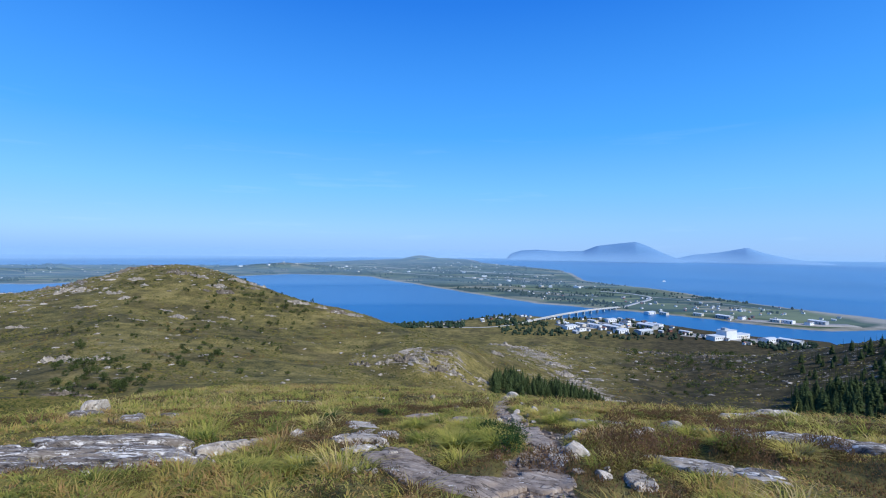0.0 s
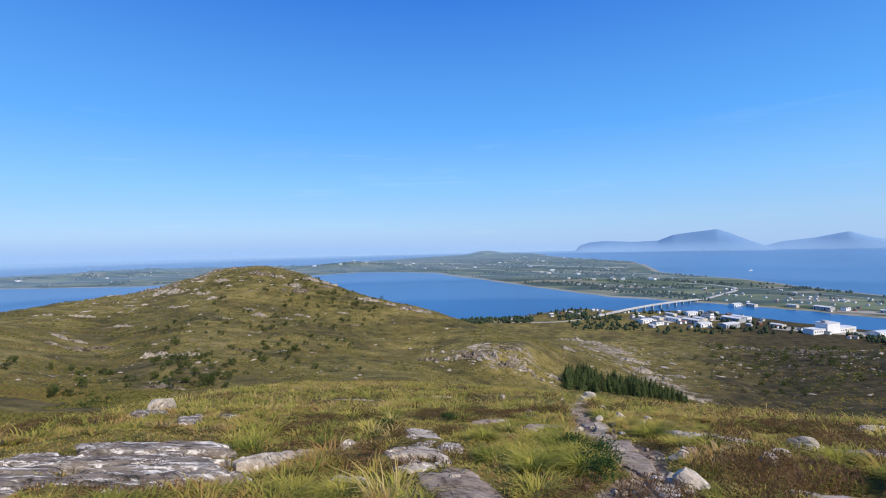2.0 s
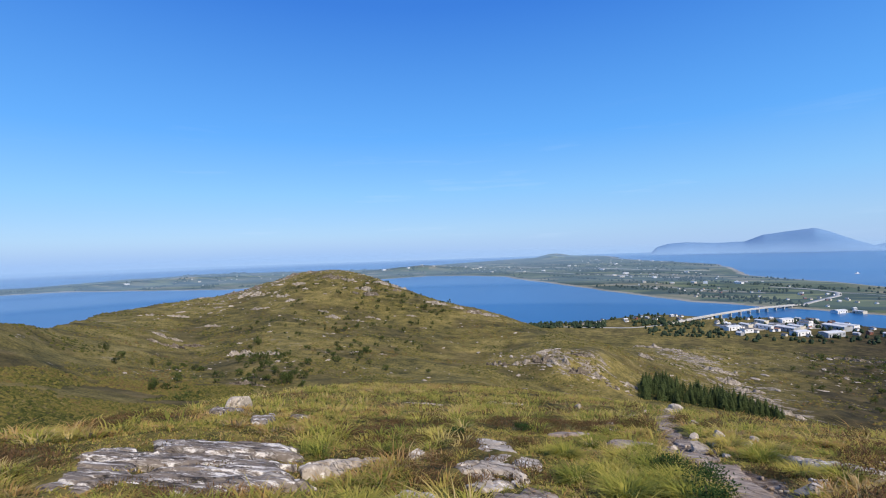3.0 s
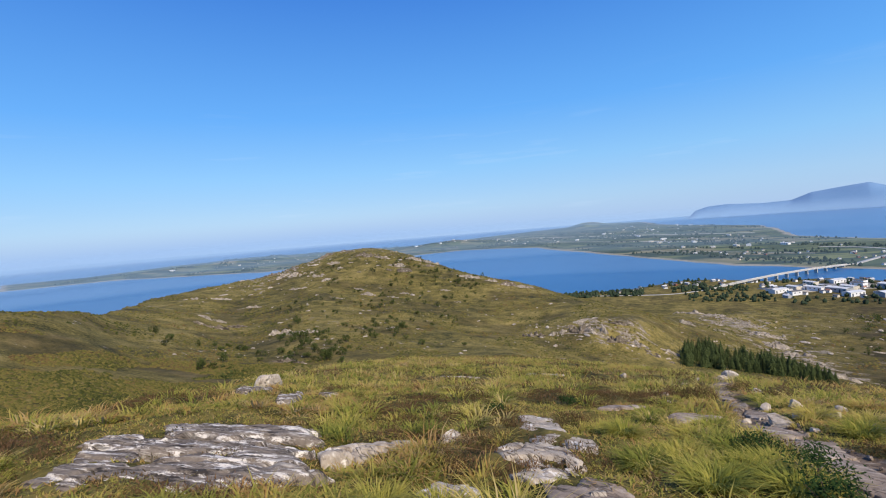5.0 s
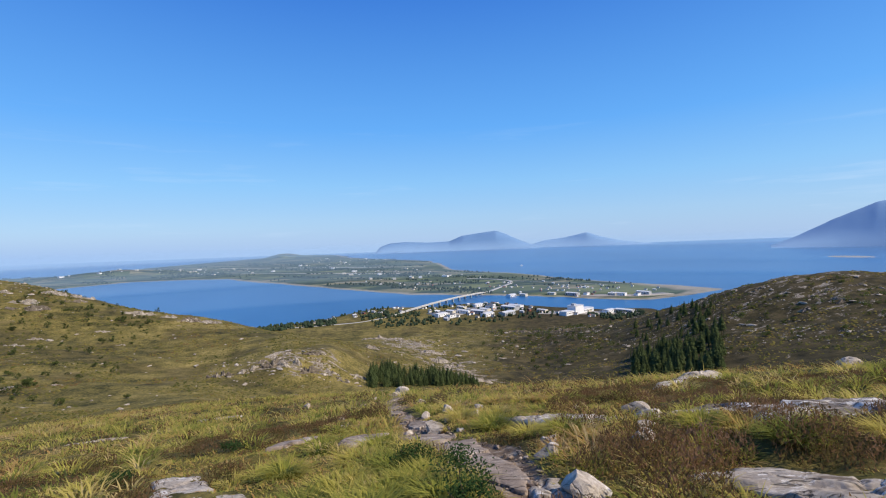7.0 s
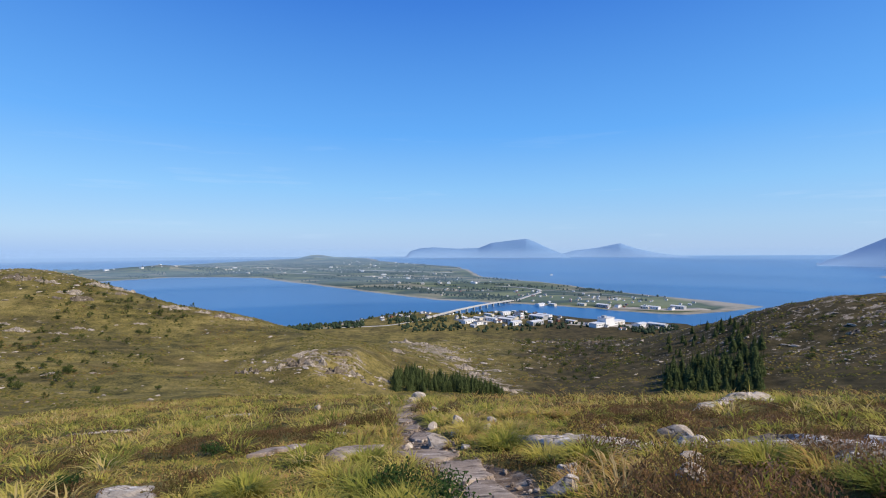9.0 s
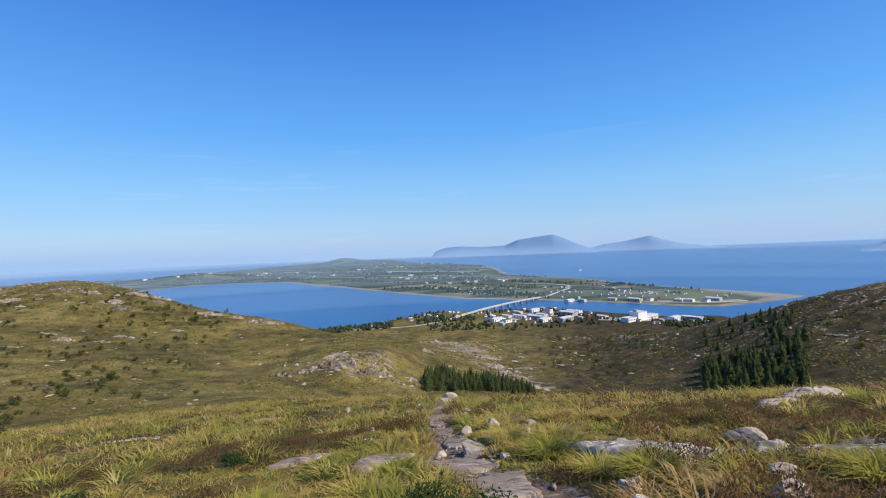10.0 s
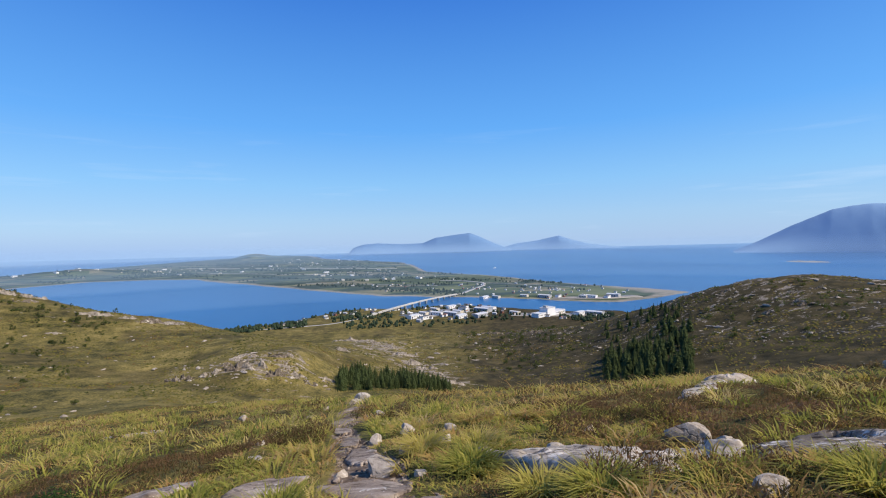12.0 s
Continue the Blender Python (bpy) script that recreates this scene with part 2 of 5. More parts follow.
M_ISLE_HAZED2 = plain("paler_haze_mountain", (0.175, 0.30, 0.475), (0.19, 0.32, 0.50), 0.004, 1.0)
M_GRASS = blade_mat("moor_grass", [(0.36, (0.17, 0.20, 0.042)), (0.45, (0.28, 0.29, 0.062)), (0.54, (0.42, 0.375, 0.09)), (0.62, (0.48, 0.37, 0.115)), (0.70, (0.42, 0.235, 0.095)), (0.80, (0.54, 0.42, 0.21))], 0.45, tufts=0.36, straw=0.15)
M_GREEN = blade_mat("tussock_grass", [(0.36, (0.14, 0.175, 0.036)), (0.47, (0.26, 0.285, 0.055)), (0.57, (0.42, 0.39, 0.085)), (0.67, (0.54, 0.45, 0.13)), (0.80, (0.60, 0.47, 0.23))], 0.6, tufts=0.36, straw=0.15)
M_HEATHER = blade_mat("heather", [(0.2, (0.045, 0.052, 0.015)), (0.42, (0.090, 0.085, 0.027)), (0.58, (0.15, 0.098, 0.042)), (0.75, (0.24, 0.135, 0.072)), (0.9, (0.32, 0.21, 0.14))], 0.9)
M_BUSH = blade_mat("willow_leaves", [(0.2, (0.018, 0.040, 0.014)), (0.6, (0.045, 0.085, 0.026)), (0.9, (0.09, 0.13, 0.045))], 0.8)
M_SPRUCE = blade_mat("spruce_needles", [(0.2, (0.024, 0.036, 0.014)), (0.55, (0.050, 0.070, 0.026)), (0.9, (0.090, 0.108, 0.040))], 0.05, 0.8, 0.15)
M_SHRUB = blade_mat("juniper", [(0.3, (0.050, 0.070, 0.022)), (0.6, (0.095, 0.118, 0.036)), (0.9, (0.145, 0.16, 0.052))], 0.1, 0.8)
M_TUFT = blade_mat("heath_tuft", [(0.42, (0.040, 0.048, 0.013)), (0.54, (0.088, 0.088, 0.023)), (0.66, (0.155, 0.130, 0.036)), (0.8, (0.120, 0.078, 0.034))], 0.03, 0.9, 0.1)
M_BARK = plain("bark", (0.05, 0.035, 0.025), (0.12, 0.09, 0.065), 4, 0.9)
M_FARWOOD = plain("far_wood", (0.020, 0.036, 0.020), (0.040, 0.060, 0.032), 0.05, 1.0)
M_WHITE = plain("white_cladding", (0.66, 0.67, 0.68), (0.80, 0.80, 0.80), 0.15, 0.6)
M_CREAM = plain("cream_cladding", (0.50, 0.46, 0.38), (0.62, 0.57, 0.48), 0.15, 0.7)
M_GREYW = plain("grey_cladding", (0.30, 0.32, 0.34), (0.42, 0.43, 0.45), 0.15, 0.7)
M_REDW = plain("red_brown_cladding", (0.18, 0.07, 0.05), (0.26, 0.11, 0.08), 0.15, 0.7)
M_ROOFD = plain("slate_roof", (0.10, 0.10, 0.11), (0.17, 0.17, 0.18), 0.2, 0.8)
M_ROOFL = plain("sheet_roof", (0.48, 0.50, 0.52), (0.64, 0.65, 0.66), 0.1, 0.5)
M_ROOFR = plain("tile_roof", (0.26, 0.13, 0.09), (0.36, 0.19, 0.13), 0.2, 0.8)
M_ROAD = plain("sunlit_road", (0.30, 0.30, 0.29), (0.40, 0.39, 0.37), 0.05, 0.9)
M_CONC = plain("concrete", (0.40, 0.39, 0.37), (0.54, 0.53, 0.50), 0.1, 0.85)
M_YARD = plain("gravel_yard", (0.22, 0.21, 0.19), (0.36, 0.34, 0.31), 0.03, 0.95)
M_GLASS = plain("dark_window", (0.03, 0.04, 0.05), (0.06, 0.07, 0.08), 0.5, 0.2)

# ---------------------------------------------------------------- noise and mesh helpers


def lattice(ix, iy, seed):
    h = (ix.astype(np.int64) * 374761393 + iy.astype(np.int64) * 668265263 + seed * 2147483647) & 0xFFFFFFFF
    h = ((h ^ (h >> 13)) * 1274126177) & 0xFFFFFFFF
    return ((h ^ (h >> 16)) & 0xFFFF) / 65535.0


def vnoise(x, y, seed=0):
    ix, iy = np.floor(x), np.floor(y)
    fx, fy = x - ix, y - iy
    fx, fy = fx * fx * fx * (fx * (fx * 6 - 15) + 10), fy * fy * fy * (fy * (fy * 6 - 15) + 10)
    n00, n10 = lattice(ix, iy, seed), lattice(ix + 1, iy, seed)
    n01, n11 = lattice(ix, iy + 1, seed), lattice(ix + 1, iy + 1, seed)
    return (n00 * (1 - fx) + n10 * fx) * (1 - fy) + (n01 * (1 - fx) + n11 * fx) * fy - 0.5


def fbm(x, y, seed=0, octaves=4, gain=0.5):
    total, amp, k = 0.0, 1.0, 1.0
    for o in range(octaves):
        total = total + amp * vnoise(x * k + 17.3 * o, y * k - 9.1 * o, seed + o)
        amp, k = amp * gain, k * 2.03
    return total


def smooth(lo, hi, x):
    u = np.clip((x - lo) / (hi - lo), 0, 1)
    return u * u * (3 - 2 * u)


def array_mesh(name, verts, faces, mat, flat=False, attrs=None):
    """A mesh from numpy arrays: verts (n,3), faces (m,k) of one size k."""
    me = bpy.data.meshes.new(name)
    verts, faces = np.asarray(verts, np.float32), np.asarray(faces, np.int32)
    me.vertices.add(len(verts))
    me.vertices.foreach_set("co", verts.ravel())
    m, k = faces.shape
    me.loops.add(m * k)
    me.loops.foreach_set("vertex_index", faces.ravel())
    me.polygons.add(m)
    me.polygons.foreach_set("loop_start", np.arange(0, m * k, k, dtype=np.int32))
    me.polygons.foreach_set("use_smooth", np.full(m, not flat))
    for key, val in (attrs or {}).items():
        me.attributes.new(key, 'FLOAT', 'POINT').data.foreach_set("value", np.asarray(val, np.float32))
    me.materials.append(mat)
    me.update(calc_edges=True)
    return me


def grid_faces(nu, nv, wrap=False):
    i, j = np.meshgrid(np.arange(nu if wrap else nu - 1), np.arange(nv - 1), indexing="ij")
    i2 = (i + 1) % nu
    return np.stack([i * nv + j, i2 * nv + j, i2 * nv + j + 1, i * nv + j + 1], -1).reshape(-1, 4)


def part(name, bm, material, parent, label=""):
    me = bpy.data.meshes.new(name)
    bm.to_mesh(me)
    bm.free()
    me.materials.append(material)
    ob = new(name, me)
    ob.parent = parent
    if label:
        tagged(ob, label)
    return ob


def box_bm(x0, x1, y0, y1, z0, z1, bevel=0.0):
    bm = bmesh.new()
    bmesh.ops.create_cube(bm, size=1, matrix=Matrix.LocRotScale(((x0 + x1) / 2, (y0 + y1) / 2, (z0 + z1) / 2), None, (x1 - x0, y1 - y0, z1 - z0)))
    if bevel:
        bmesh.ops.bevel(bm, geom=bm.edges[:], offset=bevel, segments=1, affect='EDGES')
    return bm


# ---------------------------------------------------------------- the lie of the land
SEA = -100.0
SLOPE = 0.258
# rings round the start of the walk: bearing (degrees to the right), distance, fall of the line of sight
BROW = [(-180, 20, 0.0), (-100, 12, 0.1), (-66, 6.6, 0.27), (-57, 9.6, 0.263), (-47, 12.6, 0.279), (-41, 16.5, 0.27), (-34, 25, 0.262), (-25, 37, 0.262),
        (-12, 43, 0.276), (0, 30, 0.298), (6, 26, 0.304), (15, 22, 0.308), (27, 20, 0.293), (34, 19.5, 0.28), (44, 19, 0.253),
        (55, 16.5, 0.215), (66, 16.5, 0.17), (100, 18, 0.05), (180, 20, 0.0)]
DIP = [(-180, 45, -0.22), (-100, 32, 0.1), (-66, 24, 0.43), (-57, 28, 0.41), (-47, 38, 0.37), (-41, 45, 0.34), (-34, 60, 0.30), (-25, 80, 0.280),
       (-12, 90, 0.302), (0, 80, 0.325), (6, 66, 0.345), (15, 62, 0.36), (27, 62, 0.37), (34, 62, 0.365), (44, 58, 0.345),
       (55, 52, 0.31), (66, 48, 0.26), (100, 45, 0.08), (180, 45, -0.22)]
FOOT = [(-180, 120, -0.13), (-100, 75, 0.08), (-66, 70, 0.250), (-57, 72, 0.258), (-44, 100, 0.255), (-35, 120, 0.245), (-25, 140, 0.245),
        (-12, 150, 0.262), (-2, 152, 0.283), (6, 165, 0.296), (15, 178, 0.306), (20, 190, 0.318), (27, 190, 0.318), (34, 190, 0.30),
        (44, 180, 0.265), (55, 170, 0.235), (66, 160, 0.20), (100, 100, 0.05), (180, 120, -0.13)]
SIDE = [(-180, 230, -0.06), (-100, 100, 0.07), (-66, 105, 0.120), (-57, 118, 0.150), (-51, 170, 0.150), (-44, 230, 0.150), (-35, 250, 0.125), (-25, 240, 0.150),
        (-16, 225, 0.185), (-11, 188, 0.225), (-4, 182, 0.214), (2, 184, 0.216), (6, 200, 0.245), (15, 235, 0.268), (27, 260, 0.262), (34, 255, 0.245),
        (44, 245, 0.200), (55, 240, 0.155), (66, 220, 0.14), (100, 160, 0.02), (180, 230, -0.06)]
CREST = [(-180, 420, -0.01), (-100, 140, 0.06), (-66, 130, 0.074), (-60, 140, 0.094), (-56.5, 150, 0.114), (-55, 210, 0.104), (-52, 330, 0.092), (-46, 370, 0.083), (-40, 395, 0.075),
         (-37, 400, 0.058), (-33, 400, 0.038), (-29, 390, 0.033), (-25.5, 375, 0.045), (-23.4, 350, 0.061), (-16.7, 310, 0.110), (-12, 290, 0.131), (-6, 265, 0.164),
         (0, 250, 0.194), (4, 270, 0.207), (8, 350, 0.205), (13, 390, 0.197), (24, 395, 0.196), (30, 370, 0.190), (34, 345, 0.186), (38, 330, 0.166),
         (42.7, 320, 0.142), (47, 320, 0.109), (51.3, 325, 0.087), (56, 330, 0.078), (62, 330, 0.085), (72, 320, 0.11), (100, 300, 0.12), (180, 420, -0.01)]
BACK = [(-180, 600, 0.02), (-100, 260, 0.35), (-66, 300, 0.34), (-52, 480, 0.214), (-40, 560, 0.18), (-29, 560, 0.18), (-16, 520, 0.20), (-8, 480, 0.211), (0, 470, 0.208),
        (8, 470, 0.208), (24, 470, 0.209), (32, 460, 0.214), (40, 460, 0.22), (50, 500, 0.205), (66, 520, 0.2), (100, 600, 0.17), (180, 600, 0.02)]
SHORE = [(-180, 1500, 0.07), (-100, 400, 0.26), (-66, 420, 0.25), (-52, 560, 0.185), (-40, 640, 0.162), (-29, 650, 0.16), (-16, 640, 0.162), (-6, 636, 0.1592), (0, 640, 0.1585),
         (6, 715, 0.1418), (9, 735, 0.138), (14, 712, 0.1424), (20, 748, 0.1355), (25, 712, 0.1424), (30, 682, 0.1486), (34, 670, 0.1512), (39, 690, 0.147), (46, 640, 0.16),
         (66, 640, 0.162), (100, 900, 0.115), (180, 1500, 0.07)]
BEARINGS = np.arange(-180, 180.01, 0.5)


def ring_table():
    dist, fall = [], []
    kernel = np.hanning(9)[1:-1]
    kernel = kernel / kernel.sum()
    for ring in (BROW, DIP, FOOT, SIDE, CREST, BACK, SHORE):
        az = [r[0] for r in ring]
        for out, col in ((dist, 1), (fall, 2)):
            v = np.interp(BEARINGS, az, [r[col] for r in ring])
            out.append(np.convolve(np.pad(v, 3, mode="wrap"), kernel, "valid"))
    d = np.stack(dist)
    z = 1.55 - d * np.stack(fall)
    z[0] = -SLOPE * d[0] * np.cos(np.radians(BEARINGS))
    z[0] = np.minimum(z[0], 6.0)
    d = np.concatenate([d, d[-1:] + 60, d[-1:] + 400])
    z = np.concatenate([z, np.full_like(z[:1], -112), np.full_like(z[:1], -130)])
    d = np.concatenate([d[:1] * 0.5, d])
    z = np.concatenate([-SLOPE * d[:1] * np.cos(np.radians(BEARINGS)), z])
    slope = np.diff(z, axis=0) / np.diff(d, axis=0)
    m = np.empty_like(z)
    m[0], m[-1] = slope[0], slope[-1]
    w1, w2 = np.diff(d, axis=0)[:-1], np.diff(d, axis=0)[1:]
    m[1:-1] = np.where(slope[:-1] * slope[1:] > 0, (w1 + w2) / (w2 / (slope[:-1] + 1e-9) + w1 / (slope[1:] + 1e-9)), 0)
    return d, z, m


RD, RZ, RM = ring_table()


def land(x, y):
    """Smooth height of the hill ground at plan points."""
    x, y = np.asarray(x, float), np.asarray(y, float)
    r = np.hypot(x, y) + 1e-6
    az = np.degrees(np.arctan2(x, y))
    u = (az + 180) * 2
    j = np.clip(np.floor(u).astype(int), 0, len(BEARINGS) - 2)
    f = u - j
    out = -SLOPE * y
    def at(t, k):
        return t[k, j] * (1 - f) + t[k, j + 1] * f
    for k in range(len(RD) - 1):
        d0, d1, z0, z1, m0, m1 = at(RD, k), at(RD, k + 1), at(RZ, k), at(RZ, k + 1), at(RM, k), at(RM, k + 1)
        w = d1 - d0
        s = np.clip((r - d0) / w, 0, 1)
        h = (2 * s**3 - 3 * s**2 + 1) * z0 + (s**3 - 2 * s**2 + s) * w * m0 + (3 * s**2 - 2 * s**3) * z1 + (s**3 - s**2) * w * m1
        out = np.where(r > d0, h, out)
    # the shoulder that the rock ribs hold up
    return out + 0.26 * smooth(3.5, 9.0, y) * (1 - smooth(13.0, 21.0, r))


PATH = [(0.0, -3.0), (0.1, 0.5), (0.6, 4.0), (1.25, 6.1), (1.9, 7.8), (1.9, 9.7), (1.72, 11.6), (1.95, 14.3), (2.05, 16.5), (2.5, 19.5), (3.1, 22.5), (3.7, 26.5), (3.4, 33.0), (2.0, 45.0)]


def path_dist(x, y):
    best = np.full(np.shape(x), 1e9)
    for (ax, ay), (bx, by) in zip(PATH, PATH[1:]):
        t = np.clip(((x - ax) * (bx - ax) + (y - ay) * (by - ay)) / ((bx - ax)**2 + (by - ay)**2), 0, 1)
        best = np.minimum(best, np.hypot(x - ax - t * (bx - ax), y - ay - t * (by - ay)))
    return best


def path_mask(x, y):
    wob = fbm(x * 0.9, y * 0.9, 31, 3)
    width = 0.40 + 0.28 * vnoise(x * 0.3, y * 0.3, 37)
    return 1 - smooth(0.6, 1.3, path_dist(x, y) / width + wob * 0.9)


def rock_mask(x, y):
    """How much bare rock shows on the slopes, 0 to 1."""
    r, az = np.hypot(x, y), np.degrees(np.arctan2(x, y))
    def spot(a0, r0, da, dr):
        return np.exp(-((az - a0) / da)**2 - ((r - r0) / dr)**2)
    m = 0.50 * smooth(30, 140, r)
    m = m + 0.42 * spot(-3, 172, 7, 14) + 0.20 * spot(-33, 385, 7, 40) + 0.2 * spot(-41, 380, 4, 40)
    m = m + 0.42 * spot(11, 290, 4, 45) + 0.42 * spot(16, 228, 3.5, 30) + 0.3 * spot(19, 200, 2, 20)
    m = m + 0.12 * smooth(33, 42, az) * smooth(190, 240, r) + 0.10 * spot(54, 280, 4, 40) + 0.2 * smooth(20, 30, az) * smooth(300, 360, r)
    m = m - 0.35 * np.exp(-((az + 14) / 7)**2) * (r < 260)
    m = m - 0.9 * smooth(405, 440, r)
    return np.clip(m, 0, 1.2)


def ground(x, y):
    """Height of the ground with its hummocks."""
    x, y = np.asarray(x, float), np.asarray(y, float)
    r = np.hypot(x, y)
    h = land(x, y)
    near = 1 - smooth(30, 70, r)
    calm = 1 - 0.75 * (1 - smooth(0.5, 1.6, path_dist(x, y))) * near
    h = h + near * calm * (0.16 * fbm(x * 0.55, y * 0.55, 3, 3) + 0.12 * fbm(x * 2.1, y * 2.1, 5, 3))
    h = h - 0.07 * path_mask(x, y) * near
    far = smooth(40, 110, r) * (1 - smooth(410, 470, r))
    rk = rock_mask(x, y)
    h = h + far * (1.5 * fbm(x / 28, y / 28, 7, 4) + 0.5 * fbm(x / 6, y / 6, 9, 3))
    crag = np.abs(fbm(x / 9, y / 9, 12, 4, 0.6))
    h = h + far * np.clip(rk - 0.45, 0, 1) * 3.4 * (crag - 0.12)
    return h


def gz(x, y):
    return float(ground(np.array([x]), np.array([y]))[0])


def build_terrain():
    front = np.radians(np.arange(-72, 72.01, 0.2))
    rear = np.radians(np.arange(74, 286.01, 2.0))
    az = np.concatenate([front, rear])
    r = np.concatenate([[0.02], np.geomspace(0.4, 4, 40), np.geomspace(4.08, 470, 330), np.geomspace(476, 2200, 60)])
    A, Rr = np.meshgrid(az, r, indexing="ij")
    x, y = np.sin(A) * Rr + 0.4, np.cos(A) * Rr - 1.0
    z = ground(x.ravel(), y.ravel())
    v = np.stack([x.ravel(), y.ravel(), z], 1)
    rr, aa = np.hypot(v[:, 0], v[:, 1]), np.degrees(np.arctan2(v[:, 0], v[:, 1]))
    heath = np.clip(0.5 * smooth(0.02, 0.3, fbm(v[:, 0] / 14, v[:, 1] / 14, 21, 4)) * smooth(15, 60, rr) + 0.95 * smooth(14, 28, aa) * smooth(100, 180, rr) + 0.22 * (1 - smooth(-46, -34, aa)) * smooth(14, 26, rr) * (1 - smooth(110, 150, rr))
                    + 0.3 * (1 - smooth(30, 60, rr)) * smooth(0.15, 0.4, fbm(v[:, 0] * 0.5, v[:, 1] * 0.5, 23, 3)), 0, 1)
    at = {"path": path_mask(v[:, 0], v[:, 1]), "rock": rock_mask(v[:, 0], v[:, 1]), "heath": heath}
    ob = new("ground", array_mesh("ground", v, grid_faces(len(az), len(r), True)[:, ::-1], M_GROUND, attrs=at))
    tagged(ob, "rolling heath hillside of ochre grass, heather and bare gneiss falling to the sea", "ground", kind="structure")


build_terrain()


def build_sea():
    rr = np.concatenate([[1.0], np.geomspace(100, 9000, 40)])
    az = np.radians(np.arange(0, 360, 3.0))
    A, Rr = np.meshgrid(az, rr, indexing="ij")
    v = np.stack([np.sin(A).ravel() * Rr.ravel(), np.cos(A).ravel() * Rr.ravel(), np.full(A.size, SEA)], 1)
    ob = new("water", array_mesh("water", v, grid_faces(len(az), len(rr), True)[:, ::-1], M_SEA))
    tagged(ob, "calm deep blue sea reaching to a hazy horizon", "sea", kind="structure")


build_sea()

# ---------------------------------------------------------------- the low peninsula across the bay
COAST = [(290, 793), (173, 879), (59, 1077), (-103, 1360), (-260, 1640), (-392, 1720), (-560, 1760), (-711, 1593), (-1041, 1203),
         (-1684, 1169), (-1906, 951), (-2387, 1192), (-2163, 1380), (-2259, 1876), (-1925, 2386), (-1065, 2503), (-874, 3167),
         (-438, 4300), (100, 4300), (356, 3062), (577, 2295), (530, 1917), (459, 1519), (571, 1191), (595, 949), (622, 844),
         (668, 738), (686, 643), (494, 604), (452, 630), (402, 694), (342, 741)]
# low hills: bearing, distance, height, half-widths across and along the view
CAPES = [(-42, 2400, 26, 230, 120), (-20.5, 2300, 19, 170, 110), (-15.5, 2330, 13, 150, 100), (-3, 3700, 32, 150, 120), (1.0, 3750, 22, 170, 120), (-50, 2200, 14, 240, 110)]


def coast_sd(x, y):
    """Signed distance to the coast, positive on land."""
    best, inside = np.full(x.shape, 1e9), np.zeros(x.shape, bool)
    for (ax, ay), (bx, by) in zip(COAST, COAST[1:] + COAST[:1]):
        t = np.clip(((x - ax) * (bx - ax) + (y - ay) * (by - ay)) / ((bx - ax)**2 + (by - ay)**2), 0, 1)
        best = np.minimum(best, np.hypot(x - ax - t * (bx - ax), y - ay - t * (by - ay)))
        cross = ((ay > y) != (by > y)) & (x < (bx - ax) * (y - ay) / (by - ay + 1e-9) + ax)
        inside ^= cross
    return np.where(inside, best, -best)


def low_z(x, y):
    sd = coast_sd(x, y) + 14 * fbm(x / 70, y / 70, 41, 3)
    h = SEA + np.clip(sd * 0.05, -4, 1.6) + 0.5 * fbm(x / 60, y / 60, 43, 3) * smooth(10, 60, sd)
    az = np.degrees(np.arctan2(x, y))
    r = np.hypot(x, y)
    for a0, r0, hh, wa, wr in CAPES:
        h = h + hh * np.exp(-((az - a0) * np.pi / 180 * r0 / wa)**2 - ((r - r0) / wr)**2) * (1 + 0.5 * fbm(x / 120, y / 120, 47, 3))
    return h, sd


def build_lowland():
    xs, ys = np.arange(-2450, 760, 11.0), np.concatenate([np.arange(560, 1500, 8.0), np.arange(1500, 4450, 14.0)])
    X, Y = np.meshgrid(xs, ys, indexing="ij")
    z, sd = low_z(X.ravel(), Y.ravel())
    v = np.stack([X.ravel(), Y.ravel(), z], 1)
    spit = smooth(560, 640, X.ravel()) * (1 - smooth(760, 900, Y.ravel())) + (1 - smooth(10, 30, np.abs(sd)))
    f = grid_faces(len(xs), len(ys))
    f = f[sd[f].max(1) > -60]
    ob = new("ground", array_mesh("lowland", v, f, M_LOW, attrs={"shore": np.clip(spit, 0, 1)}))
    tagged(ob, "low flat peninsula of green fields, woods and pale sandy shores", "peninsula", kind="structure")


build_lowland()

# ---------------------------------------------------------------- far islands and mountains


def island(profile, d, depth, mat, label, seed):
    az0, az1 = profile[0][0], profile[-1][0]
    az = np.arange(az0, az1 + 0.01, 0.12)
    top = np.interp(az, [p[0] for p in profile], [1.55 - d * p[1] for p in profile]) - SEA
    k = np.hanning(7)
    top = np.convolve(np.pad(top, 3, mode="edge"), k / k.sum(), "valid")
    rows = np.linspace(-1, 1, 25)
    A, S = np.meshgrid(np.radians(az), rows, indexing="ij")
    rr = d + S * depth
    x, y = np.sin(A) * rr, np.cos(A) * rr
    h = top[:, None] * (1 - np.abs(S)**1.7) * (1 + 0.05 * fbm(x / 200, y / 200, seed, 3) * np.abs(S)) - 6 * (np.abs(S) > 0.97)
    h = h + 0.012 * top[:, None] * fbm(x / 60, y / 60, seed + 5, 3)
    v = np.stack([x.ravel(), y.ravel(), (SEA + h).ravel()], 1)
    ob = new("backdrop", array_mesh("backdrop", v, grid_faces(len(az), len(rows))[:, ::-1], mat))
    return tagged(ob, label, "mountain", kind="structure")


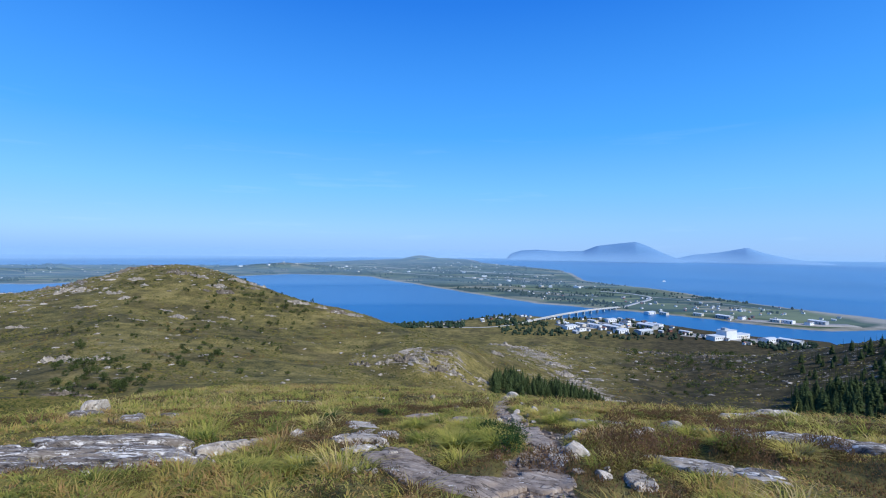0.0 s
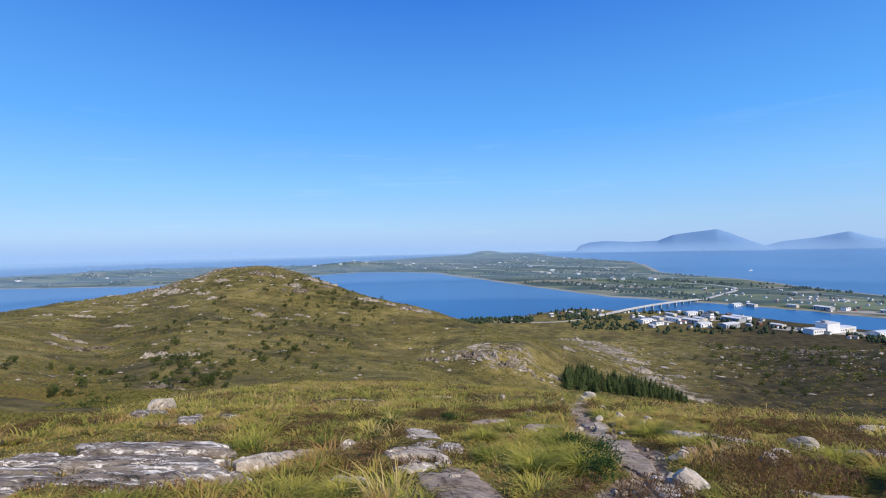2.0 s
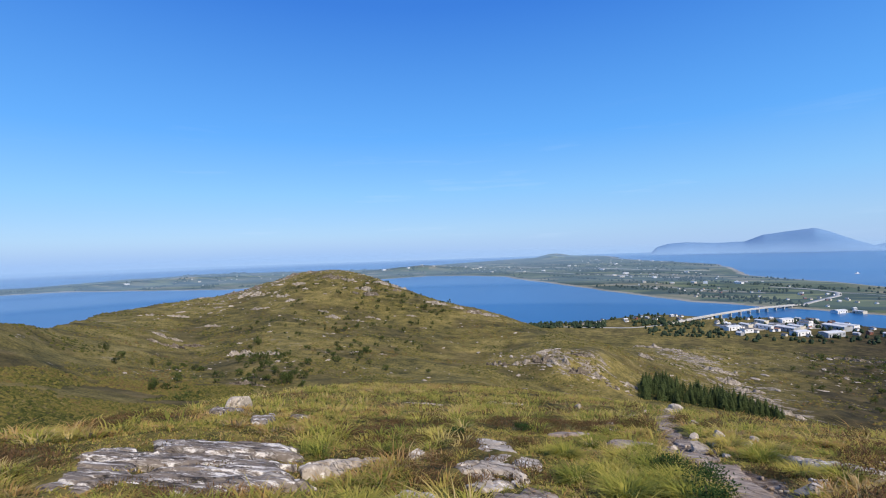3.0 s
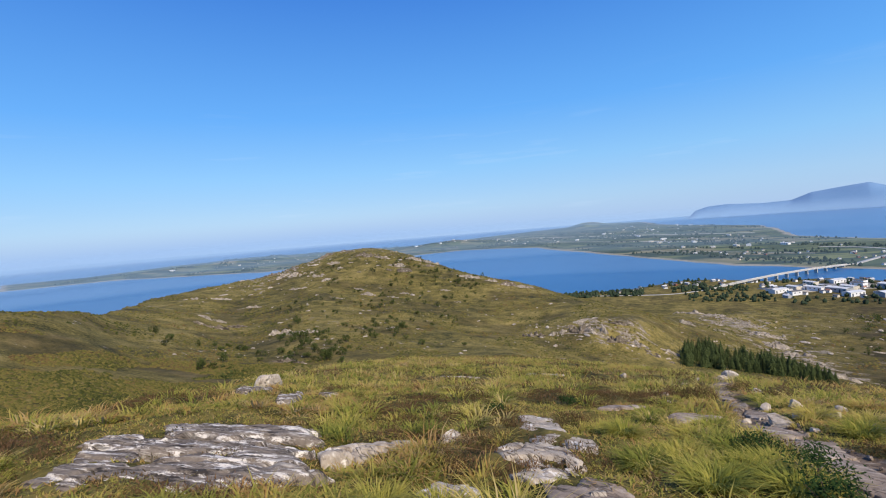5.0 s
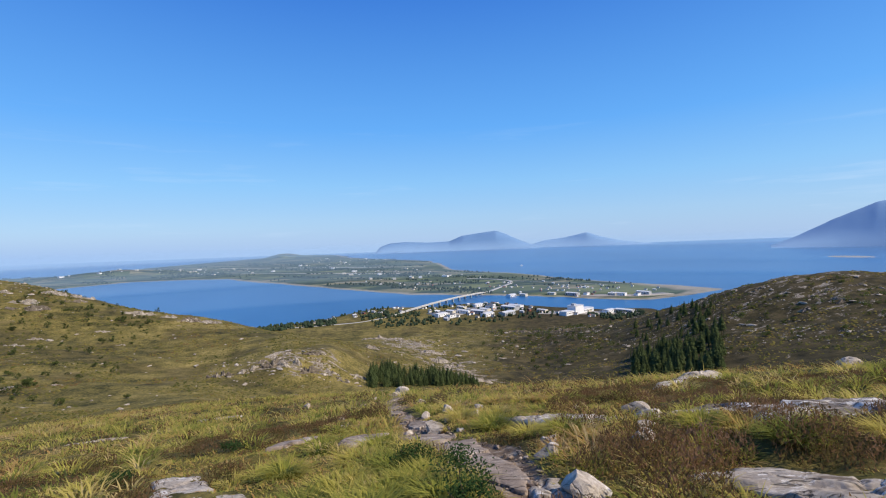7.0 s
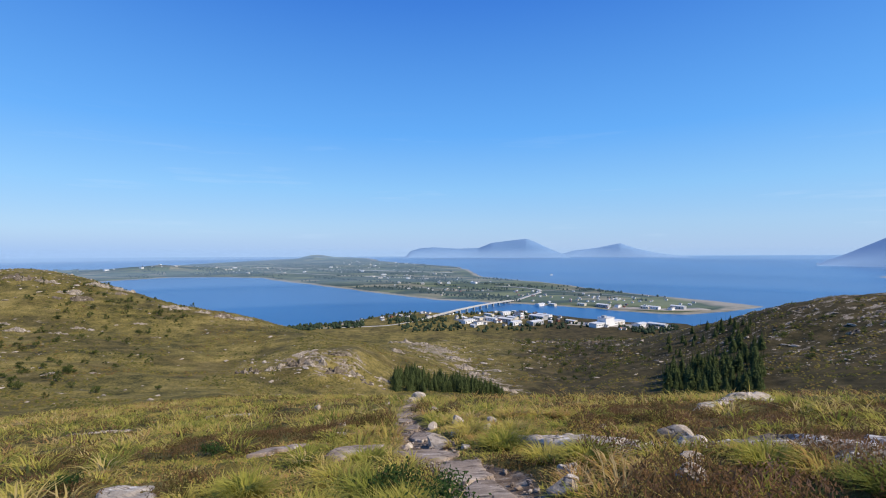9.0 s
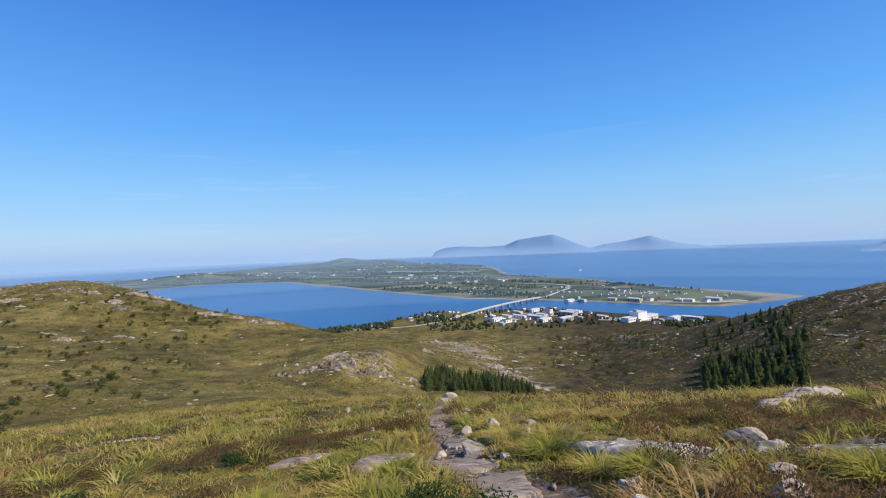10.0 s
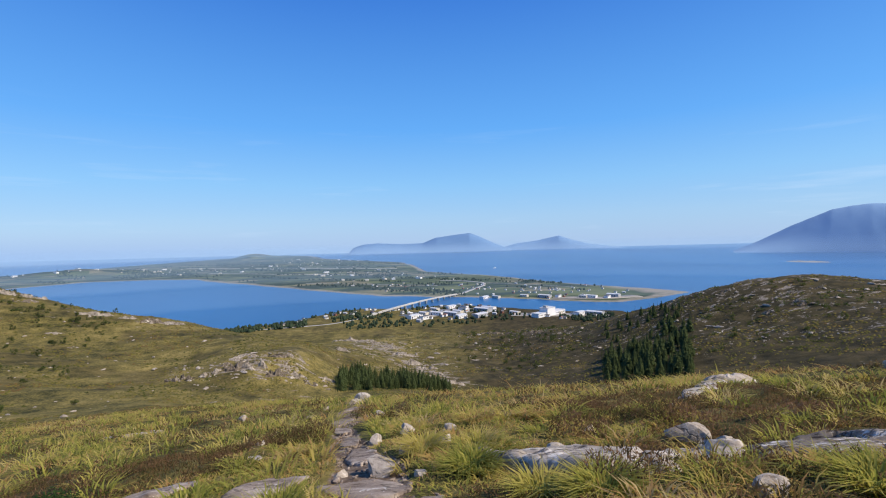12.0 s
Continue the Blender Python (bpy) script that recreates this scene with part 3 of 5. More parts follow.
# haze over these slopes is painted into their blue base colours
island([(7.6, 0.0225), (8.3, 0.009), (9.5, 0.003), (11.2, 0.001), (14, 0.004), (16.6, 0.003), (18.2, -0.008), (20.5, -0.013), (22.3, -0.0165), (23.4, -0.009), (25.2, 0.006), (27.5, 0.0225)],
       4500, 260, M_ISLE_HAZED, "long island with a flat-topped peak, painted haze blue", 61)
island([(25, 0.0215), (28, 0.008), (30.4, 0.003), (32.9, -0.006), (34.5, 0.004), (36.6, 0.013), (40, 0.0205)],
       4750, 120, M_ISLE_HAZED2, "mountain island painted pale blue to imitate haze", 63)
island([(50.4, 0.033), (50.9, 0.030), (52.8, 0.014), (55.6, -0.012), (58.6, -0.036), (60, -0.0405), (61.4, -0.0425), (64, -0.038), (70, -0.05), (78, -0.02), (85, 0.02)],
       3250, 300, M_ISLE_HAZED2, "broad mountain rising from the sea, painted haze blue", 65)


# glowing see-through shells added to imitate pale sea haze along the horizon
def make_haze_glow_mat(lo, peak, hi, alpha):
    m, nt, b = nodes_of("haze_glow")
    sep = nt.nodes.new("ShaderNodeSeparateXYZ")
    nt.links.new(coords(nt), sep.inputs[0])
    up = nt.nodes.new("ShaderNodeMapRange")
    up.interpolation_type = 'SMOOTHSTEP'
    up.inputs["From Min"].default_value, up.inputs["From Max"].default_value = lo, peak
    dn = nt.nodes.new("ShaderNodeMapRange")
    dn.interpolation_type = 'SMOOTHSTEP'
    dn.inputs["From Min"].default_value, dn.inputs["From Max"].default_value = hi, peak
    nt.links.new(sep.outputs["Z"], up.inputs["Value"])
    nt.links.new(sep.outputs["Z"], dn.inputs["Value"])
    # the haze glow is thicker over the open sea to the west
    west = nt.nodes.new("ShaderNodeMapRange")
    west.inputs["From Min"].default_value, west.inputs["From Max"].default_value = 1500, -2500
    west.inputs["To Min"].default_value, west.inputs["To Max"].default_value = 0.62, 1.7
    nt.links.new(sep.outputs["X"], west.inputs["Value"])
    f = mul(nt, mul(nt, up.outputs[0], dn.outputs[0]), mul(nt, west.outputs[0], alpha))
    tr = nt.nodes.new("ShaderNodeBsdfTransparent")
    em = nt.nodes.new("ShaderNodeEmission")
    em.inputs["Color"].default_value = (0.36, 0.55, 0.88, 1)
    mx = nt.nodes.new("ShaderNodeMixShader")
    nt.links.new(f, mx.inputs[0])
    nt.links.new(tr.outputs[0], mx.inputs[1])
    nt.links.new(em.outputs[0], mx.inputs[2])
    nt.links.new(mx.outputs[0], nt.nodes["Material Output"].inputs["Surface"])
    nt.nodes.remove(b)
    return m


def haze_shell(radius, top, alpha, rise):
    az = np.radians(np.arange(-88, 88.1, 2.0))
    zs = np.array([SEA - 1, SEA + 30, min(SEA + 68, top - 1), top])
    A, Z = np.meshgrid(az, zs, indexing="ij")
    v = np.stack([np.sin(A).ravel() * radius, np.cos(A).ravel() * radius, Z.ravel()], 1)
    ob = new("backdrop", array_mesh("haze", v, grid_faces(len(az), 4), make_haze_glow_mat(SEA, SEA + rise, top, alpha)))
    tagged(ob, "added glowing shell imitating pale blue haze along the horizon", "haze", kind="structure")


# nested emissive shells lighten sea, land and islands step by step with distance
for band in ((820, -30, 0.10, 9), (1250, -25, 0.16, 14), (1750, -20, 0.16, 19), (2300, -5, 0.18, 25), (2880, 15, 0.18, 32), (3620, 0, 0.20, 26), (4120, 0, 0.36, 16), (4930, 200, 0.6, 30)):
    haze_shell(*band)

# ---------------------------------------------------------------- bare rock in the near ground
# plan place, half-length, half-width, turn of the long side, height
SLABS = [(-5.75, 8.25, 1.25, 0.5, 8, 0.15, "banded"), (-5.1, 7.6, 0.95, 0.42, 4, 0.13, "banded"), (-6.3, 7.35, 0.85, 0.4, 15, 0.12, "banded"), (-4.72, 6.74, 1.35, 0.42, 6, 0.11, "banded"), (-4.35, 7.2, 0.8, 0.3, 150, 0.10, "banded"),
         (-5.85, 6.3, 0.75, 0.4, 24, 0.10, "banded"), (-6.6, 6.9, 0.7, 0.45, 140, 0.10, "banded"), (-3.62, 8.2, 0.75, 0.25, 55, 0.12, "pale"), (-2.15, 7.07, 0.34, 0.22, 27, 0.08, "pale"),
         (-1.68, 10.0, 1.15, 0.33, 108, 0.09, "pale"), (-1.5, 8.45, 0.5, 0.4, 9, 0.10, "pale"), (-1.27, 7.74, 0.34, 0.22, 33, 0.08, "pale"), (-1.05, 9.15, 0.4, 0.2, 100, 0.08, "pale"),
         (-0.62, 6.85, 0.9, 0.46, 123, 0.07, "flag"), (0.08, 5.95, 0.72, 0.36, 153, 0.06, "flag"), (0.75, 6.0, 0.4, 0.3, 20, 0.05, "flag"),
         (1.8, 8.9, 0.85, 0.29, 84, 0.06, "flag"), (1.9, 10.35, 0.62, 0.33, 92, 0.06, "flag"), (1.95, 7.5, 0.62, 0.26, 80, 0.10, "pale"), (1.39, 6.2, 0.5, 0.42, 177, 0.06, "flag"),
         (1.65, 11.5, 0.6, 0.3, 141, 0.06, "flag"), (1.92, 13.3, 0.6, 0.22, 84, 0.05, "flag"), (1.98, 15.0, 0.7, 0.2, 84, 0.05, "flag"), (2.1, 17.2, 0.7, 0.2, 86, 0.05, "flag"),
         (3.9, 6.75, 1.0, 0.42, 118, 0.09, "pale"), (2.62, 6.2, 0.45, 0.22, 69, 0.12, "pale"), (3.75, 10.75, 1.15, 0.45, 128, 0.24, "pale"), (4.75, 10.3, 0.6, 0.22, 141, 0.2, "pale"),
         (5.9, 9.2, 1.2, 0.36, 142, 0.22, "banded"), (6.75, 8.15, 1.05, 0.36, 122, 0.22, "banded"), (5.8, 8.3, 0.65, 0.28, 155, 0.2, "banded"), (4.3, 6.3, 0.3, 0.2, 144, 0.08, "banded"),
         (8.4, 7.6, 0.9, 0.35, 140, 0.14, "banded"), (10.5, 14.8, 1.0, 0.45, 18, 0.42, "pale"), (9.4, 14.3, 0.5, 0.2, 20, 0.2, "pale"), (8.6, 13.7, 0.55, 0.2, 10, 0.14, "pale"),
         (-7.6, 11.6, 0.8, 0.28, 120, 0.12, "banded"), (-7.3, 12.6, 0.5, 0.25, 129, 0.14, "banded"), (-9.4, 12.4, 0.8, 0.32, 110, 0.18, "banded"),
         (5.4, 9.62, 0.35, 0.14, 150, 0.08, "pale"), (0.45, 14.3, 0.35, 0.14, 99, 0.06, "pale"), (0.62, 12.2, 0.5, 0.3, 30, 0.04, "flag"), (-0.55, 12.8, 0.45, 0.24, 20, 0.04, "flag"),
         (2.45, 19.8, 1.0, 0.28, 75, 0.05, "flag"), (3.3, 23.6, 1.2, 0.3, 70, 0.05, "flag"), (-6.9, 21.5, 0.9, 0.2, 20, 0.1, "pale"), (-3.8, 24.5, 1.0, 0.3, -10, 0.14, "pale")]


def slab_cover(x, y, grow=1.0, clear=0.0):
    """1 on the rock slabs and within a margin round them, 0 off them."""
    c = np.zeros(np.shape(x), bool)
    for sx, sy, a, b, turn, h, tone in SLABS:
        ct, st = math.cos(radians(turn)), math.sin(radians(turn))
        u, v = ((x - sx) * ct + (y - sy) * st) / (a + clear), (-(x - sx) * st + (y - sy) * ct) / (b + clear)
        c |= u * u + v * v < grow * grow * 0.92
    return c


def rock_slab(sx, sy, a, b, turn, h, tone, seed):
    """Glacier-worn bedrock: an angular split outline, ledges along the strike, a broken rim."""
    na, nr = 100, 30
    rng = np.random.default_rng(seed)
    th = np.linspace(0, 2 * np.pi, na, endpoint=False)
    s = np.concatenate([[0.0], np.linspace(0.05, 0.95, nr - 6), [0.975, 1.0, 1.012, 1.03, 1.07]])
    # corners joined by straight splits
    k = 11
    ca = np.sort((np.arange(k) + rng.uniform(-0.38, 0.38, k)) * 2 * np.pi / k) % (2 * np.pi)
    ca.sort()
    cr = rng.uniform(0.72, 1.18, k) * (np.abs(np.cos(ca))**2.6 + np.abs(np.sin(ca))**2.6)**(-1 / 2.6)
    cx, cy = np.cos(ca) * cr, np.sin(ca) * cr
    i1 = np.searchsorted(ca, th) % k
    i0 = (i1 - 1) % k
    ex, ey = cx[i1] - cx[i0], cy[i1] - cy[i0]
    rim = (cx[i0] * ey - cy[i0] * ex) / (np.cos(th) * ey - np.sin(th) * ex + 1e-9)
    T, S = np.meshgrid(th, s, indexing="ij")
    rho = np.clip(rim, 0.5, 1.6)[:, None] + 0.10 * fbm(np.cos(T) * 4.4 + seed * 3.1, np.sin(T) * 4.4 - seed, seed, 4, 0.62) * smooth(0.3, 0.9, S)
    u, v = S * rho * np.cos(T) * a, S * rho * np.sin(T) * b
    ct, st = math.cos(radians(turn)), math.sin(radians(turn))
    x, y = sx + u * ct - v * st, sy + u * st + v * ct
    base = ground(x.ravel(), y.ravel()).reshape(x.shape)
    plane = land(x, y) + 0.6 * (gz(sx, sy) - float(land(sx, sy)))
    # ledges run with the strike of the gneiss, which bends across the hilltop
    sk = radians(8 if sx < 0 else 142)
    along, across = x * math.cos(sk) + y * math.sin(sk), -x * math.sin(sk) + y * math.cos(sk)
    q = across * 3.4 + 1.7 * fbm(along * 0.8, across * 1.5, 402, 3) + 0.6 * fbm(along * 3, across * 6, 404, 3)
    frac = q - np.floor(q)
    ledge = (lattice(np.floor(q), np.floor(q) * 0 + 7, 406) - 0.5) * (1 - smooth(0.84, 0.98, frac)) + (lattice(np.floor(q) + 1, np.floor(q) * 0 + 7, 406) - 0.5) * smooth(0.84, 0.98, frac)
    joint = np.abs(fbm(along * 1.1, across * 0.5, 408, 3))
    fine = fbm(along * 5, across * 12, 410, 4, 0.6)
    rough = min(1.0, h / 0.13)
    relief = rough * (0.085 * ledge + 0.022 * fine - 0.035 * np.exp(-(joint / 0.03)**2))
    dome = 1 - np.clip(S, 0, 1)**(2.6 if h > 0.3 else 10.0)
    z = plane + h * (0.10 + 0.55 * dome) * (0.7 if tone == "pale" and h < 0.2 else 1.0) + 1.25 * relief
    if tone == "flag":
        z = 0.5 * base + 0.5 * plane + 0.028 + 0.02 * dome + 0.12 * relief
    z = np.where(S > 1.0, base - 0.06 - (S - 1.0) * 3.0, z)
    z = np.maximum(z, base - 0.4)
    vv = np.stack([(x - sx).ravel(), (y - sy).ravel(), z.ravel() - gz(sx, sy)], 1)
    ob = new("rock_slab", array_mesh("rock_slab", vv, grid_faces(na, len(s), True), {"banded": M_SLAB if sx < 0 else M_RIB, "pale": M_PALE, "flag": M_FLAG}[tone]))
    ob.location = (sx, sy, gz(sx, sy))
    lab = "flat brownish flagstone worn into the footpath" if tone == "flag" else "dark banded gneiss slab with white lichen streaks in the grass" if tone == "banded" else "flat pale grey rock slab bedded in the turf"
    return tagged(ob, lab, "rock", "rock slabs of the hilltop")


for i, sl in enumerate(SLABS):
    rock_slab(*sl, seed=100 + i)


def stone_mesh(name, seed, flat=0.7, sub=3, mat=None):
    bm = bmesh.new()
    bmesh.ops.create_icosphere(bm, subdivisions=sub, radius=1.0)
    rng = random.Random(seed)
    cuts = [(Vector((rng.gauss(0, 1), rng.gauss(0, 1), rng.gauss(0, 0.9))).normalized(), rng.uniform(0.42, 0.78)) for _ in range(11)]
    for vt in bm.verts:
        p = vt.co.copy()
        for n, d in cuts:
            over = p.dot(n) - d
            if over > 0:
                p -= n * over * 0.97
        p *= 1 + 0.06 * noise.noise(p * 2.1 + Vector((seed * 1.7, 0, 0))) + 0.05 * noise.noise(p * 6 + Vector((0, seed, 0)))
        vt.co = Vector((p.x, p.y * 0.85, p.z * flat))
    me = bpy.data.meshes.new(name)
    bm.to_mesh(me)
    bm.free()
    me.materials.append(mat or M_STONE)
    return me


# plan place, size, sink, seed
STONES = [(-10.3, 14.0, 0.62, 0.2, 1), (4.1, 27.0, 0.55, 0.25, 2), (3.7, 26.6, 0.42, 0.5, 3), (5.42, 11.05, 0.36, 0.3, 4), (1.98, 12.1, 0.34, 0.2, 5),
          (2.3, 14.2, 0.24, 0.2, 6), (2.83, 14.25, 0.26, 0.25, 7), (2.42, 12.7, 0.2, 0.3, 8), (2.95, 12.8, 0.24, 0.35, 9), (0.5, 15.5, 0.14, 0.3, 10),
          (-0.44, 23.6, 0.26, 0.1, 11), (2.47, 8.75, 0.25, 0.25, 12), (3.52, 8.45, 0.24, 0.2, 13), (2.15, 7.5, 0.34, 0.3, 14), (14.6, 13.6, 0.55, 0.35, 15),
          (2.76, 9.3, 0.17, 0.3, 16), (-1.02, 8.12, 0.2, 0.2, 17), (-2.73, 8.85, 0.24, 0.3, 18), (-2.25, 6.8, 0.2, 0.35, 19), (-0.72, 7.3, 0.14, 0.3, 20),
          (2.18, 6.3, 0.18, 0.25, 21), (-0.95, 6.3, 0.14, 0.3, 22), (-1.15, 6.15, 0.12, 0.3, 23), (3.92, 8.9, 0.22, 0.35, 24), (2.86, 9.4, 0.2, 0.35, 25),
          (2.35, 24.0, 0.3, 0.4, 26), (1.6, 21.8, 0.22, 0.4, 27), (3.3, 19.2, 0.3, 0.45, 28), (1.5, 12.3, 0.14, 0.3, 29), (2.25, 11.5, 0.12, 0.3, 30),
          (1.9, 6.5, 0.13, 0.3, 31), (2.35, 6.6, 0.1, 0.3, 32), (3.34, 13.6, 0.2, 0.4, 33), (3.9, 11.5, 0.24, 0.4, 34), (5.33, 10.45, 0.22, 0.4, 35),
          (2.5, 5.95, 0.14, 0.3, 36), (0.85, 7.1, 0.1, 0.3, 37), (1.2, 7.2, 0.09, 0.3, 38), (4.9, 12.2, 0.16, 0.4, 39), (7.2, 13.0, 0.2, 0.4, 40)]
for x, y, size, sink, seed in STONES:
    size *= 0.78
    ob = new("stone", stone_mesh("stone", seed))
    ob.matrix_world = Matrix.LocRotScale((x, y, gz(x, y) + size * (0.45 - sink)), Euler((0, 0, seed * 1.3)), (size, size, size))
    big = size > 0.3
    tagged(ob, "large pale weathered boulder standing in the grass" if big else "small pale stone lying beside the worn path", "stone", "stones along the path")



def build_gravel():
    """Loose small stones trodden into the footpath."""
    rng = np.random.default_rng(15)
    me = stone_mesh("gravel_proto", 3, 0.6, 1)
    co = np.empty(len(me.vertices) * 3)
    me.vertices.foreach_get("co", co)
    co = co.reshape(-1, 3)
    tri = np.array([tuple(p.vertices) for p in me.polygons])
    bpy.data.meshes.remove(me)
    x, y = rng.uniform(-1.2, 4.5, 26000), rng.uniform(2.5, 30, 26000)
    ok = path_mask(x, y) > rng.uniform(0.25, 2.2, len(x))
    x, y = x[ok][:2600], y[ok][:2600]
    s = rng.gamma(2.0, 0.009, len(x)) + 0.008
    a = rng.uniform(0, 6.28, len(x))
    z = ground(x, y) + 0.025
    c, d = np.cos(a)[:, None], np.sin(a)[:, None]
    vx, vy = co[None, :, 0] * s[:, None] * 1.3, co[None, :, 1] * s[:, None]
    v = np.stack([x[:, None] + vx * c - vy * d, y[:, None] + vx * d + vy * c, z[:, None] + co[None, :, 2] * s[:, None]], -1).reshape(-1, 3)
    f = (tri[None] + (np.arange(len(x)) * len(co))[:, None, None]).reshape(-1, 3)
    ob = new("gravel", array_mesh("gravel", v, f, M_FLAG, True))
    tagged(ob, "loose brownish gravel trodden into the footpath", "gravel", kind="stuff")


build_gravel()

# ---------------------------------------------------------------- grass, heather, leaves


def blades(cx, cy, radius, height, count, width, lean, rng, spread=0.5):
    """Bent blades in tufts: arrays of places and sizes, the number a tuft. Returns verts and faces."""
    idx = np.repeat(np.arange(len(cx)), count)
    n = len(idx)
    ang = rng.uniform(0, 2 * np.pi, n)
    q = np.sqrt(rng.uniform(0, 1, n))
    bx, by = cx[idx] + np.cos(ang) * q * radius[idx] * spread, cy[idx] + np.sin(ang) * q * radius[idx] * spread
    bz = ground(bx, by) - 0.02
    out = ang + rng.normal(0, 0.6, n)
    hgt = height[idx] * rng.uniform(0.55, 1.15, n)
    reach = radius[idx] * (0.35 + 0.9 * q) * rng.uniform(0.5, 1.3, n) * lean
    wind = 0.04 * hgt
    dx, dy = np.cos(out) * reach - wind, np.sin(out) * reach - wind * 0.3
    wd = width * rng.uniform(0.6, 1.3, n)
    px, py = -np.sin(out) * wd, np.cos(out) * wd
    v = np.empty((n, 5, 3))
    v[:, 0] = np.stack([bx - px, by - py, bz], 1)
    v[:, 1] = np.stack([bx + px, by + py, bz], 1)
    mx, my, mz = bx + dx * 0.38, by + dy * 0.38, bz + hgt * 0.68
    v[:, 2] = np.stack([mx - px * 0.8, my - py * 0.8, mz], 1)
    v[:, 3] = np.stack([mx + px * 0.8, my + py * 0.8, mz], 1)
    v[:, 4] = np.stack([bx + dx, by + dy, bz + hgt * rng.uniform(0.75, 1.0, n)], 1)
    o = (np.arange(n) * 5)[:, None]
    f = np.concatenate([o + np.array([[0, 1, 3]]), o + np.array([[0, 3, 2]]), o + np.array([[2, 3, 4]])], 1).reshape(-1, 3)
    tuft = np.repeat(rng.uniform(0, 1, len(cx))[idx], 5)
    return v.reshape(-1, 3), f, tuft, np.tile([0.0, 0.0, 0.6, 0.6, 1.0], n)


def scatter(n, r0, r1, rng, az0=-68, az1=70, keep=None, clear=0.0):
    az = np.radians(rng.uniform(az0, az1, n))
    r = np.sqrt(rng.uniform(r0 * r0, r1 * r1, n))
    x, y = np.sin(az) * r, np.cos(az) * r
    ok = (path_mask(x, y) < (0.05 if clear else 0.35)) & ~slab_cover(x, y, 0.93, clear)
    if keep is not None:
        ok &= keep(x, y)
    return x[ok], y[ok]


def stuff(name, layers, mat, label, category):
    """Join layers of verts and faces, with the tone of each tuft and the height along the blade where they have them."""
    vs, fs, off = [], [], 0
    attrs = {}
    for v, f, *more in layers:
        vs.append(v)
        fs.append(f + off)
        off += len(v)
        for key, val in zip(("tuft", "tip"), more):
            attrs.setdefault(key, []).append(val)
    ob = new(name, array_mesh(name, np.concatenate(vs), np.concatenate(fs), mat, attrs={key: np.concatenate(val) for key, val in attrs.items()}))
    return tagged(ob, label, category, kind="stuff")


def grassy(x, y):
    return fbm(x * 0.5, y * 0.5, 23, 3) < 0.16 + 0.14 * vnoise(x, y, 25) - 0.10 * smooth(2.5, 4.0, x) * (1 - smooth(10.5, 14, y))


def rushy(x, y):
    """Greener, ranker tussocks grow in belts."""
    return fbm(x * 0.28 + 3, y * 0.28, 51, 3) + 0.3 * np.exp(-((x - 0.5) / 1.2)**2 - ((y - 8.8) / 2.2)**2)


def build_grass():
    rng = np.random.default_rng(5)
    layers = []
    x, y = scatter(30000, 4.4, 15, rng, keep=grassy)                    # turf
    layers.append(blades(x, y, np.full(len(x), 0.11), np.full(len(x), 0.055), 6, 0.008, 0.9, rng, 1.0))
    for n, r0, r1, count, width in ((2200, 4.4, 10.5, 60, 0.0070), (3000, 10.5, 17, 38, 0.0105)):
        x, y = scatter(n, r0, r1, rng, clear=0.25, keep=lambda p, q: grassy(p, q) & (rushy(p, q) < 0.14) & (vnoise(p * 1.3, q * 1.3, 61) > -0.14))
        s = 0.9 * np.exp(rng.normal(0, 0.34, len(x)))
        layers.append(blades(x, y, 0.20 * s, 0.125 * s, count, width, 1.0, rng, 0.6))
    x, y = scatter(8500, 17, 46, rng, az0=-60, az1=66, keep=grassy)
    s = 0.95 * np.exp(rng.normal(0, 0.3, len(x)))
    layers.append(blades(x, y, 0.34 * s, 0.135 * s, 20, 0.013, 1.0, rng, 0.9))
    stuff("grass", layers, M_GRASS, "ochre and green moor grass covering the hilltop", "grass")
    layers = []
    for n, r0, r1, count, width in ((1300, 4.4, 10.5, 74, 0.0068), (1500, 10.5, 17, 46, 0.0105)):
        x, y = scatter(n, r0, r1, rng, clear=0.24, keep=lambda p, q: (rushy(p, q) >= 0.06) & (vnoise(p * 0.9, q * 0.9, 29) > -0.1))
        s = 0.95 * np.exp(rng.normal(0, 0.28, len(x)))
        layers.append(blades(x, y, 0.23 * s, 0.165 * s, count, width, 1.05, rng, 0.5))
    x, y = scatter(2200, 17, 42, rng, az0=-50, az1=62, keep=lambda p, q: rushy(p, q) >= 0.10)
    s = rng.uniform(0.7, 1.3, len(x))
    layers.append(blades(x, y, 0.36 * s, 0.26 * s, 22, 0.013, 1.0, rng, 0.8))
    big = np.array([(0.5, 8.3), (0.95, 8.6), (0.75, 9.3), (0.1, 9.0), (0.25, 7.7), (-0.3, 8.6), (0.95, 7.9), (-0.5, 10.0), (0.4, 10.3), (2.95, 10.2), (2.75, 11.3), (3.2, 9.7), (2.6, 12.6), (4.6, 8.7), (0.8, 11.2),
                    (4.7, 7.6), (3.1, 12.0), (-2.6, 6.6), (-1.9, 6.4), (5.3, 7.0)])
    layers.append(blades(big[:, 0], big[:, 1], np.full(len(big), 0.31), np.full(len(big), 0.215), 420, 0.0070, 1.0, rng, 0.5))
    stuff("grass", layers, M_GREEN, "rank green tussocks of coarse grass among the rocks", "grass")


build_grass()


